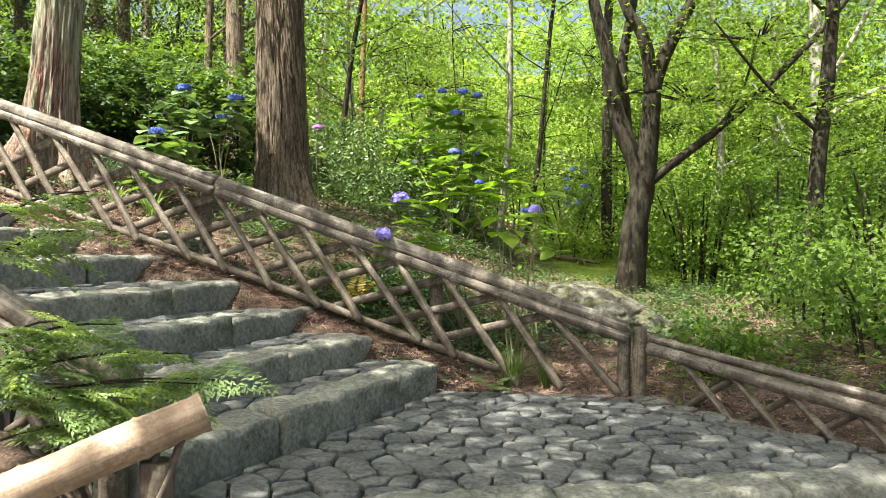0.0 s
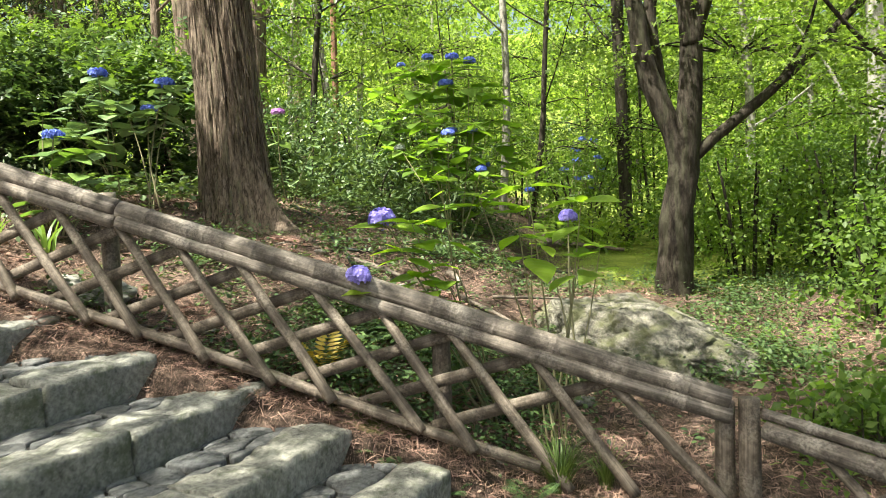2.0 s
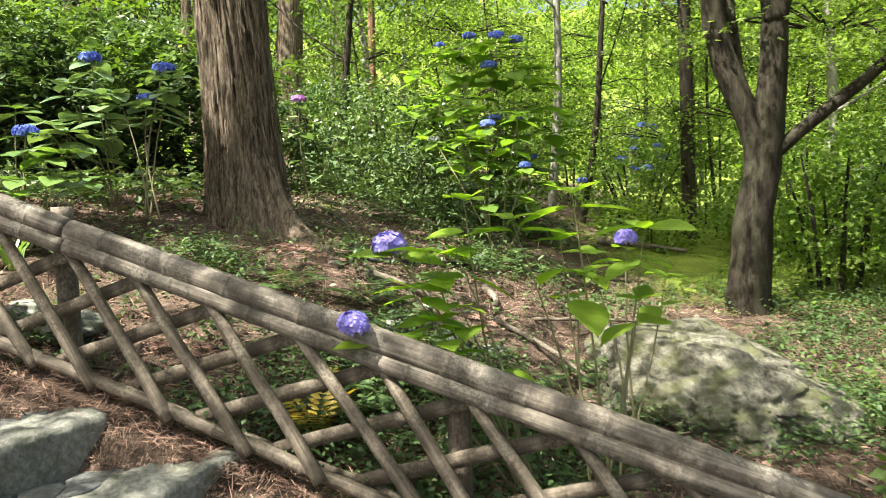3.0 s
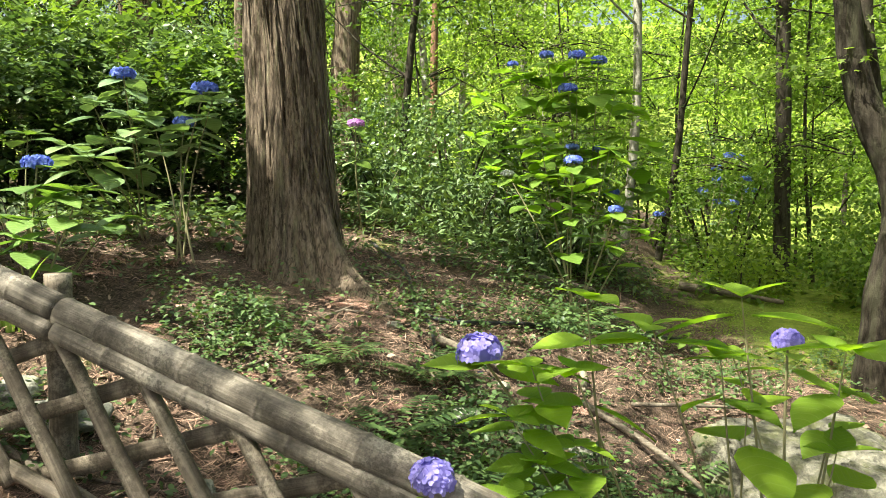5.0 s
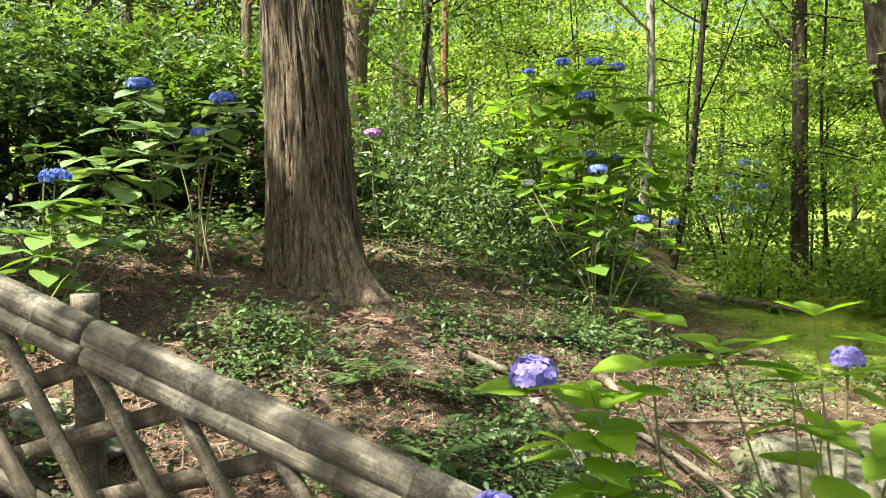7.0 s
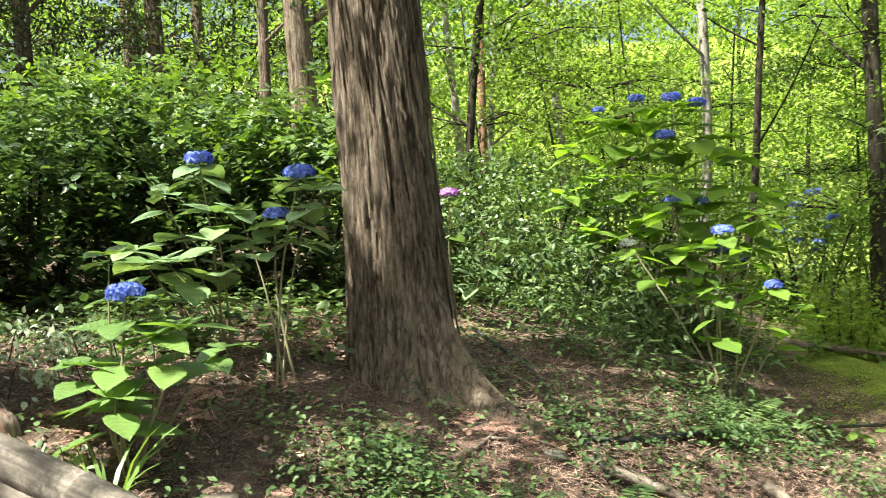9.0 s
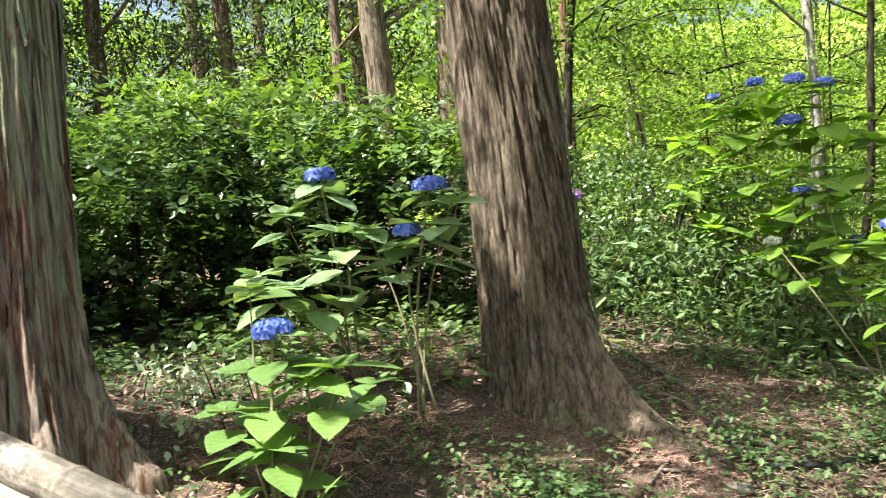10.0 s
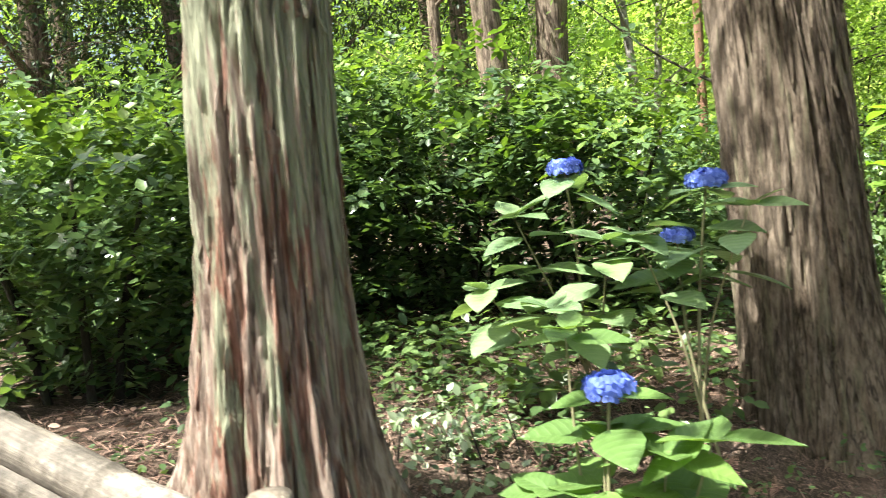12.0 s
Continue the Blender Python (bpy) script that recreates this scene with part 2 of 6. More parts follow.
M_LEAF_HYD_L = leaf_mat("young_hydrangea_leaf", (0.085, 0.16, 0.045), (0.185, 0.29, 0.085), 0.38, 0.38, (1.2, 1.25, 0.45), 0.45, True)
M_LEAF_FRESH = leaf_mat("yellow_green_evergreen_leaf", (0.05, 0.1, 0.02), (0.16, 0.24, 0.05), 0.38, 0.4, (1.2, 1.25, 0.45), 0.4)
# yellower leaf tone that stands in for sunlight on the taller plants
M_LEAF_HYD_Y = leaf_mat("sunlit_hydrangea_leaf", (0.11, 0.205, 0.035), (0.235, 0.365, 0.065), 0.42, 0.55, (1.2, 1.3, 0.4), 0.3, True)
# brighter copy: sunlight is put into the leaf colour near the fence
M_LEAF_HYD_N = leaf_mat("backlit_hydrangea_leaf", (0.16, 0.28, 0.03), (0.32, 0.46, 0.06), 0.42, 0.62, (1.2, 1.3, 0.4), 0.3, True)
M_SPRIG = plain_mat("dry_cypress_sprig", (0.19, 0.1, 0.076), (0.43, 0.265, 0.21), 0.9, 14)
M_LEAF_LOW = leaf_mat("ground_cover_leaf", (0.035, 0.068, 0.026), (0.125, 0.19, 0.065), 0.45, 0.3)
M_LEAF_CYP = leaf_mat("cypress_needle", (0.06, 0.12, 0.035), (0.17, 0.28, 0.07), 0.5, 0.35)
M_LEAF_PALE = leaf_mat("variegated_leaf", (0.2, 0.27, 0.14), (0.5, 0.55, 0.4), 0.5, 0.3, (1, 1, 0.8))
M_LEAF_YELLOW = leaf_mat("yellow_leaf", (0.4, 0.28, 0.03), (0.6, 0.46, 0.08), 0.5, 0.4, (1.1, 1, 0.5))
M_LEAF_CYP_Y = leaf_mat("young_cypress_needle", (0.16, 0.26, 0.09), (0.36, 0.47, 0.19), 0.5, 0.4)
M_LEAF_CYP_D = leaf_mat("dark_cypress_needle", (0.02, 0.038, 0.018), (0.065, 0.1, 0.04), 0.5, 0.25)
M_GRASS = leaf_mat("grass_blade", (0.07, 0.12, 0.03), (0.2, 0.27, 0.09), 0.5, 0.35)
M_LITTER = plain_mat("dry_needles", (0.11, 0.062, 0.046), (0.42, 0.275, 0.21), 0.9, 12)
M_BLUE = leaf_mat("blue_petal", (0.1, 0.16, 0.6), (0.26, 0.34, 0.86), 0.6, 0.3, (1, 1, 1.1), 0.1)
M_VIOLET = leaf_mat("violet_petal", (0.24, 0.2, 0.62), (0.46, 0.4, 0.85), 0.6, 0.3, (1, 1, 1.1), 0.1)
M_PINK = leaf_mat("pink_petal", (0.4, 0.16, 0.45), (0.6, 0.3, 0.66), 0.6, 0.3, (1, 1, 1), 0.1)
M_WHITE = leaf_mat("white_petal", (0.55, 0.58, 0.5), (0.75, 0.77, 0.7), 0.6, 0.3, (1, 1, 1), 0.1)
M_STEM = plain_mat("plant_stem", (0.12, 0.11, 0.05), (0.3, 0.27, 0.16), 0.7)
M_HOSE = plain_mat("black_hose", (0.012, 0.012, 0.014), (0.04, 0.04, 0.045), 0.45)

# ---- mesh helpers ----
rng = np.random.default_rng(7)


def mesh_of(name, verts, faces, material, smooth=False):
    me = bpy.data.meshes.new(name)
    me.from_pydata([tuple(v) for v in verts], [], faces)
    me.materials.append(material)
    if smooth:
        me.polygons.foreach_set("use_smooth", [True] * len(me.polygons))
    me.update()
    return me


def arrays_mesh(name, verts, tris, material):
    """A mesh from numpy arrays of corners and triangles."""
    me = bpy.data.meshes.new(name)
    verts = np.asarray(verts, dtype=np.float32)
    tris = np.asarray(tris, dtype=np.int32)
    me.vertices.add(len(verts))
    me.vertices.foreach_set("co", verts.ravel())
    me.loops.add(tris.size)
    me.loops.foreach_set("vertex_index", tris.ravel())
    me.polygons.add(len(tris))
    me.polygons.foreach_set("loop_start", np.arange(len(tris), dtype=np.int32) * 3)
    me.polygons.foreach_set("use_smooth", np.ones(len(tris), dtype=bool))
    me.materials.append(material)
    me.update(calc_edges=True)
    return me


def part(name, me, parent=None, label=""):
    ob = new(name, me)
    ob.parent = parent
    return tagged(ob, label)


def thing(name, at, label, category, group="", kind=""):
    ob = new(name)
    ob.location = at
    ob.empty_display_size = 0.1
    return tagged(ob, label, category, group, kind)


def tube(points, radii, seg=10, wobble=0.0, cap=True):
    """Verts and faces of a round limb along points."""
    pts = [Vector(p) for p in points]
    verts, faces = [], []
    side = None
    for i, p in enumerate(pts):
        d = (pts[min(i + 1, len(pts) - 1)] - pts[max(i - 1, 0)]).normalized()
        if side is None:
            side = d.orthogonal().normalized()
        side = (side - d * side.dot(d)).normalized()
        up = d.cross(side)
        for k in range(seg):
            a = 2 * math.pi * k / seg
            r = radii[i]
            if wobble:
                r *= 1 + wobble * noise.noise(Vector((p.x * 6 + 2 * math.cos(a), p.y * 6 + 2 * math.sin(a), p.z * 6)))
            verts.append(p + side * (r * math.cos(a)) + up * (r * math.sin(a)))
        if i:
            b = (i - 1) * seg
            for k in range(seg):
                faces.append((b + k, b + (k + 1) % seg, b + seg + (k + 1) % seg, b + seg + k))
    if cap:
        faces.append(tuple(reversed(range(seg))))
        faces.append(tuple(range(len(verts) - seg, len(verts))))
    return verts, faces


def join(*pieces):
    verts, faces = [], []
    for v, f in pieces:
        o = len(verts)
        verts += list(v)
        faces += [tuple(i + o for i in q) for q in f]
    return verts, faces


def smooth_line(points, n):
    """n points on a smooth curve through the points."""
    p = np.asarray([tuple(q) for q in points], float)
    t = np.linspace(0, len(p) - 1, n)
    out = []
    for u in t:
        i = min(int(u), len(p) - 2)
        f = u - i
        a, b, c, d = p[max(i - 1, 0)], p[i], p[i + 1], p[min(i + 2, len(p) - 1)]
        out.append(0.5 * (2 * b + (c - a) * f + (2 * a - 5 * b + 4 * c - d) * f * f + (3 * b - a - 3 * c + d) * f ** 3))
    return out


LEAF = (np.array([(0, 0, 0), (-0.34, 0.38, 0.05), (0, 1, -0.06), (0.34, 0.38, 0.05)]), np.array([(0, 2, 1), (0, 3, 2)]))
OVAL = (np.array([(0, 0, 0), (-0.24, 0.2, 0.04), (-0.29, 0.55, 0.03), (0, 1, -0.1), (0.29, 0.55, 0.03), (0.24, 0.2, 0.04)]), np.array([(0, 2, 1), (0, 3, 2), (0, 4, 3), (0, 5, 4)]))
NARROW = (np.array([(0, 0, 0), (-0.17, 0.4, 0.03), (0, 1, -0.1), (0.17, 0.4, 0.03)]), np.array([(0, 2, 1), (0, 3, 2)]))
STAR = (np.array([(0, 0, 0), (-0.5, 0.25, 0.0), (-0.14, 0.36, 0.02), (-0.36, 0.78, -0.03), (0, 0.5, 0.02), (0, 1.0, -0.06),
                  (0.36, 0.78, -0.03), (0.14, 0.36, 0.02), (0.5, 0.25, 0)]), np.array([(0, 2, 1), (0, 4, 3), (0, 5, 4), (0, 6, 4), (0, 8, 7)]))


def broad_leaf():
    """An ovate, folded, toothed leaf one unit long."""
    rows = [(0, 0.0), (0.12, 0.2), (0.3, 0.335), (0.5, 0.34), (0.7, 0.24), (0.87, 0.11), (1.0, 0.0)]
    v, f = [], []
    for y, w in rows:
        sag = -0.16 * y * y + 0.03
        v += [(-w, y, sag + 0.10 * w), (-w * 0.5, y + 0.02, sag + 0.09 * w), (0, y + 0.02 * (w > 0), sag - 0.02), (w * 0.5, y + 0.02, sag + 0.09 * w), (w, y, sag + 0.10 * w)]
    for i in range(len(rows) - 1):
        for k in range(4):
            a, b, c, d = i * 5 + k, i * 5 + k + 1, i * 5 + k + 6, i * 5 + k + 5
            f += [(a, b, c), (a, c, d)]
    return np.array(v, float), np.array(f)


BROAD = broad_leaf()


def leaves(points, forward, upward, sizes, shape=LEAF):
    """Corners and triangles of leaves at points; forward and upward give each leaf's heading and face."""
    n = len(points)
    f = forward / (np.linalg.norm(forward, axis=1, keepdims=True) + 1e-9)
    r = np.cross(f, upward)
    r /= np.linalg.norm(r, axis=1, keepdims=True) + 1e-9
    u = np.cross(r, f)
    base, tri = shape
    s = np.asarray(sizes).reshape(-1, 1, 1)
    v = points[:, None, :] + s * (base[None, :, 0:1] * r[:, None, :] + base[None, :, 1:2] * f[:, None, :] + base[None, :, 2:3] * u[:, None, :])
    t = tri[None] + (np.arange(n) * len(base))[:, None, None]
    return v.reshape(-1, 3), t.reshape(-1, 3)


def stack(*pairs):
    vs, ts, o = [], [], 0
    for v, t in pairs:
        vs.append(v)
        ts.append(t + o)
        o += len(v)
    return np.concatenate(vs), np.concatenate(ts)


def unit(n):
    v = rng.normal(size=(n, 3))
    return v / np.linalg.norm(v, axis=1, keepdims=True)


def spray_cloud(centres, radii, per, size, shape=LEAF, flat=0.2, droop=0.22, wild=0.32):
    """Leaves in flattish sprays: per leaves round every centre, each spray a tilted disc."""
    centres = np.asarray(centres, float)
    n = len(centres)
    tilt = unit(n) * 0.32
    tilt[:, 2] = 1
    tilt /= np.linalg.norm(tilt, axis=1, keepdims=True)
    c = np.repeat(centres, per, 0)
    t = np.repeat(tilt, per, 0)
    r = np.repeat(np.broadcast_to(radii, n), per)[:, None]
    d = rng.normal(size=(n * per, 3)) * 0.5
    d -= t * ((d * t).sum(1, keepdims=True)) * (1 - flat)
    p = c + d * r
    fwd = d + rng.normal(size=d.shape) * 0.45
    fwd[:, 2] -= droop
    up = t + rng.normal(size=d.shape) * wild
    s = size * rng.uniform(0.6, 1.25, n * per)
    return leaves(p, fwd, up, s, shape)


def whorl_cloud(centres, radius, whorls, per, size, shape=OVAL):
    """Rosettes of leaves at the ends of twigs: whorls of them round every centre, per leaves in each."""
    centres = np.asarray(centres, float)
    c = np.repeat(centres, whorls, 0)
    c = c + rng.normal(size=c.shape) * radius * np.array([0.62, 0.62, 0.42])
    axis = unit(len(c)) * 0.55 + np.array([0, 0, 1.0])
    axis /= np.linalg.norm(axis, axis=1, keepdims=True)
    side = np.cross(axis, unit(len(c)))
    side /= np.linalg.norm(side, axis=1, keepdims=True)
    other = np.cross(axis, side)
    p, a = np.repeat(c, per, 0), np.repeat(axis, per, 0)
    turn = np.tile(np.arange(per) * 2.4, len(c)) + rng.uniform(-0.25, 0.25, len(p))
    out = np.repeat(side, per, 0) * np.cos(turn)[:, None] + np.repeat(other, per, 0) * np.sin(turn)[:, None]
    lift = np.tile(np.linspace(-0.35, 0.5, per), len(c)) + rng.uniform(-0.15, 0.15, len(p))
    fwd = out + a * lift[:, None]
    p = p + out * 0.006 + a * (lift * 0.035)[:, None]
    return leaves(p, fwd, a + rng.normal(size=p.shape) * 0.15, size * np.repeat(rng.uniform(0.75, 1.2, len(c)), per) * rng.uniform(0.75, 1.1, len(p)), shape)


def in_ellipsoid(n, centre, radius, hollow=0.45):
    d = unit(n) * (rng.uniform(hollow ** 3, 1, n) ** (1 / 3))[:, None]
    # uneven outline: the radius swells and shrinks with direction
    k = np.array([1 + 0.3 * noise.noise(Vector(q) * 1.7 + Vector(centre)) for q in d])
    return np.asarray(centre) + d * np.asarray(radius) * k[:, None]


# ---- lie of the land ----
EDGE = Vector((-0.32, -0.947, 0)).normalized()     # along a step, away from the fence
UP = Vector((-0.947, 0.32, 0)).normalized()        # the way the stairs climb
RAIL_A, RAIL_B = Vector((1.47, 5.22, 0.385)), Vector((-3.9, 5.80, 2.08))
STAIR_WIDTH = 2.45
NOSES = [(1.349, 0.165), (1.828, 0.31), (2.33, 0.462), (2.80, 0.628), (3.46, 0.795), (4.0, 0.965), (4.53, 1.13), (5.06, 1.295), (5.59, 1.46), (6.12, 1.625)]
LANDING_A, LANDING_B = Vector((-0.75, 2.35, 0)), Vector((2.8, 3.75, 0))   # front edge of the landing


def slope_level(u):
    """The slope beside the stairs, without steps."""
    xs = [-30, 0.9, 1.3] + [n for n, _ in NOSES] + [9, 14, 40]
    zs = [-0.2, -0.02, 0.0] + [z - 0.06 for _, z in NOSES] + [1.9, 2.3, 2.6]
    return float(np.interp(u, xs, zs))


def fence_y(x):
    return 5.22 + (1.47 - x) * 0.108 if x < 1.47 else 5.22 - (x - 1.47) * 1.05


def ground_z(x, y):
    u = x * UP.x + y * UP.y
    fy = fence_y(max(min(x, 5), -6))
    back = y - fy
    n = 0.05 * noise.noise(Vector((x * 0.9, y * 0.9, 0))) + 0.02 * noise.noise(Vector((x * 3.1, y * 3.1, 4)))
    if back > -0.21:
        # beyond the fence: rises to the back, more so on the uphill side
        base = slope_level(-0.947 * x + 0.32 * fy)
        k = 0.18 if x < 0 else max(0.09, 0.18 - 0.035 * x)
        rise = k * min(back, 2.9) + 0.05 * max(min(back - 2.9, 5), 0)
        far = max(0, back - 7)
        base = base * (1 - min(1, far / 30)) + 0.9 * min(1, far / 30)
        hill = 11.0 * min(1, max(0, (y - 30) / 30)) ** 1.3
        level = base + max(rise, 0)
        w = min(1, max(0, (back - 0.2) / 1.6))
        level += w * (min(level, 1.32 + 0.25 * max(0, level - 1.32) + 0.01 * back) - level)
        # soil heaped round the foot of the tree that stands close to the fence
        mound = 0.2 * math.exp(-((x + 3.4) ** 2 + (y - 6.5) ** 2) / 0.65) * min(1, max(0, back) / 0.4)
        return level + hill + mound + n * min(1, max(0, back) * 1.5 + 0.2)
    if u > 1.2 and back > -0.5:
        # the bank slopes down from the fence to the ends of the steps
        return slope_level(-0.947 * x + 0.32 * fy) - 0.34 * ((-0.21 - back) / 0.29) + n * 0.5
    e = (x - 0.285) * EDGE.x + (y - 5.058) * EDGE.y
    if u > 1.2 and e > STAIR_WIDTH + 0.15:
        return slope_level(u) + 0.02 + n
    if u > 1.2:
        return slope_level(u) - 0.3
    front = (Vector((x, y, 0)) - LANDING_A).dot(Vector((-(LANDING_B - LANDING_A).y, (LANDING_B - LANDING_A).x, 0)).normalized())
    if e > STAIR_WIDTH + 0.15 and x < 0.0 and y > -3:
        return min(0.05, -0.1 + 0.2 * front) + n
    return (-0.2 if front > 0 else max(-0.2 + 0.155 * front - 0.15, -1.4)) + n * 0.2


def build_ground():
    near = np.arange(-7.5, 6.0, 0.1)
    xs = np.concatenate([-np.geomspace(300, 7.9, 40), near, np.geomspace(6.2, 300, 40)])
    ys = np.concatenate([-np.geomspace(300, 1.2, 30), np.arange(-1.0, 13, 0.1), np.geomspace(13.3, 300, 40)])
    verts = [(x, y, ground_z(x, y)) for y in ys for x in xs]
    w = len(xs)
    faces = [(j * w + i, j * w + i + 1, j * w + w + i + 1, j * w + w + i) for j in range(len(ys) - 1) for i in range(w - 1)]
    ob = new("ground", mesh_of("ground", verts, faces, M_GROUND, True))
    tagged(ob, "brown forest floor of dry needles, soil and bright moss", "ground", kind="structure")


build_ground()

# ---- stairs and landing ----
def rough_block(length, depth, height, rough=0.012, radius=0.025, seed=0.0, cells=(12, 4, 4)):
    """A hewn stone block, x along it, top at z = 0, front face at y = 0."""
    nx, ny, nz = cells
    index, verts, faces = {}, [], []

    def vert(i, j, k):
        if (i, j, k) not in index:
            p = Vector((length * i / nx, depth * j / ny, -height * k / nz))
            c = Vector((min(max(p.x, radius), length - radius), min(max(p.y, radius), depth - radius), -min(max(-p.z, radius), height - radius)))
            d = p - c
            q = c + (d.normalized() * radius if d.length > 1e-6 else d)
            s = Vector((seed * 3.7, seed, seed * 1.3))
            w = rough * (noise.noise(q * 4 + s) + 0.6 * noise.noise(q * 11 + s) + 0.35 * noise.noise(q * 27 + s))
            q = q + (q - Vector((length / 2, depth / 2, -height / 2))).normalized() * w + Vector((0, w * 0.6, w * 0.6))
            index[(i, j, k)] = len(verts)
            verts.append(q)
        return index[(i, j, k)]

    for i in range(nx):
        for j in range(ny):
            faces.append((vert(i, j, 0), vert(i + 1, j, 0), vert(i + 1, j + 1, 0), vert(i, j + 1, 0)))
            faces.append((vert(i, j, nz), vert(i, j + 1, nz), vert(i + 1, j + 1, nz), vert(i + 1, j, nz)))
        for k in range(nz):
            faces.append((vert(i, 0, k), vert(i, 0, k + 1), vert(i + 1, 0, k + 1), vert(i + 1, 0, k)))
            faces.append((vert(i, ny, k), vert(i + 1, ny, k), vert(i + 1, ny, k + 1), vert(i, ny, k + 1)))
    for j in range(ny):
        for k in range(nz):
            faces.append((vert(0, j, k), vert(0, j + 1, k), vert(0, j + 1, k + 1), vert(0, j, k + 1)))
            faces.append((vert(nx, j, k), vert(nx, j, k + 1), vert(nx, j + 1, k + 1), vert(nx, j + 1, k)))
    return verts, faces


def clip_half(poly, px, py, nx, ny):
    """The side of the polygon where (p - (px, py)) . (nx, ny) <= 0."""
    out = []
    for i, a in enumerate(poly):
        b = poly[(i + 1) % len(poly)]
        da, db = (a[0] - px) * nx + (a[1] - py) * ny, (b[0] - px) * nx + (b[1] - py) * ny
        if da <= 0:
            out.append(a)
        if (da < 0 < db) or (db < 0 < da):
            f = da / (da - db)
            out.append((a[0] + f * (b[0] - a[0]), a[1] + f * (b[1] - a[1])))
    return out


def crazy_cells(outline, size, random_source, stretch=1.0):
    """Irregular stones that fill a convex outline given counter-clockwise."""
    xs, ys = [p[0] for p in outline], [p[1] for p in outline]
    seeds = []
    j, y = 0, min(ys) - size
    while y < max(ys) + size:
        x = min(xs) - size + (0.5 * size * stretch if j % 2 else 0)
        while x < max(xs) + size:
            seeds.append((x + random_source.uniform(-0.46, 0.46) * size * stretch, y + random_source.uniform(-0.45, 0.45) * size))
            x += size * stretch
        y += size
        j += 1
    cells = []
    for a in seeds:
        r = 1.6 * size * stretch
        poly = [(a[0] - r, a[1] - r), (a[0] + r, a[1] - r), (a[0] + r, a[1] + r), (a[0] - r, a[1] + r)]
        for b in seeds:
            dx, dy = b[0] - a[0], b[1] - a[1]
            if a is not b and dx * dx + dy * dy < 9 * size * size * stretch * stretch:
                poly = clip_half(poly, a[0] + dx / 2, a[1] + dy / 2, dx, dy)
        for i, p in enumerate(outline):
            q = outline[(i + 1) % len(outline)]
            poly = clip_half(poly, p[0], p[1], q[1] - p[1], -(q[0] - p[0])) if len(poly) > 2 else []
        if len(poly) > 2:
            area = 0.5 * sum(poly[i][0] * poly[(i + 1) % len(poly)][1] - poly[(i + 1) % len(poly)][0] * poly[i][1] for i in range(len(poly)))
            if area > 0.12 * size * size:
                cells.append(poly)
    return cells


def stone_from(poly, joint, z, lift, random_source, thick=0.06):
    """A flat stone with rounded corners and a slightly domed, uneven top."""
    cx, cy = sum(p[0] for p in poly) / len(poly), sum(p[1] for p in poly) / len(poly)
    rad = sum(math.hypot(p[0] - cx, p[1] - cy) for p in poly) / len(poly)
    k = max(0.55, 1 - joint / max(rad, 0.02))
    p = [(cx + (x - cx) * k, cy + (y - cy) * k) for x, y in poly]
    q = p
    for cut in (0.11, 0.25):
        soft = []
        for i, a in enumerate(q):
            b = q[(i + 1) % len(q)]
            if math.hypot(a[0] - b[0], a[1] - b[1]) > 0.012:
                soft += [(a[0] * (1 - cut) + b[0] * cut, a[1] * (1 - cut) + b[1] * cut), (a[0] * cut + b[0] * (1 - cut), a[1] * cut + b[1] * (1 - cut))]
        q = soft if len(soft) > 5 else q
    q = [(x + 0.005 * noise.noise(Vector((x * 23, y * 23, 1))), y + 0.005 * noise.noise(Vector((x * 23, y * 23, 7)))) for x, y in q]
    n = len(q)
    tx, ty = random_source.uniform(-0.05, 0.05), random_source.uniform(-0.05, 0.05)
    dome = random_source.uniform(0.001, 0.006)
    verts, faces = [], []
    profile = ((1.0, -thick), (1.0, -0.010), (0.975, -0.002), (0.9, 0.0), (0.55, dome * 0.7))
    for s, h in profile:
        for x, y in q:
            dx, dy = (x - cx) * s, (y - cy) * s
            w = 0.005 * noise.noise(Vector((x * 14, y * 14, h * 9)))
            verts.append((cx + dx, cy + dy, z + lift + h + (dx * tx + dy * ty if h > -0.05 else 0) + w))
    verts.append((cx, cy, z + lift + dome))
    for r in range(len(profile) - 1):
        for i in range(n):
            faces.append((r * n + i, r * n + (i + 1) % n, (r + 1) * n + (i + 1) % n, (r + 1) * n + i))
    top = (len(profile) - 1) * n
    faces += [(top + i, top + (i + 1) % n, top + n) for i in range(n)]
    return verts, faces


STAIR_RIGHT = [-4.88, -4.88, -4.93, -4.67, -4.68, -4.57, -4.5, -4.47, -4.43, -4.4]


def stair_frame(u, e, z):
    """A frame with x along the step (away from the fence), y uphill."""
    p = UP * u + EDGE * e
    m = Matrix.Identity(4)
    m.col[0][:3], m.col[1][:3], m.col[2][:3] = EDGE, UP, (0, 0, -1)
    # keep a right-handed frame with z up: mirror x
    m = Matrix(((-EDGE.x, UP.x, 0, p.x), (-EDGE.y, UP.y, 0, p.y), (0, 0, 1, z), (0, 0, 0, 1)))
    return m


pav_rng = random.Random(11)
JOINTS = [(1.58,), (0.9, 1.75), (0.86, 1.9), (0.62, 1.7), (0.72, 1.5), (0.62, 1.4), (0.9, 1.7), (0.7, 1.6), (1.0,), (1.2,)]


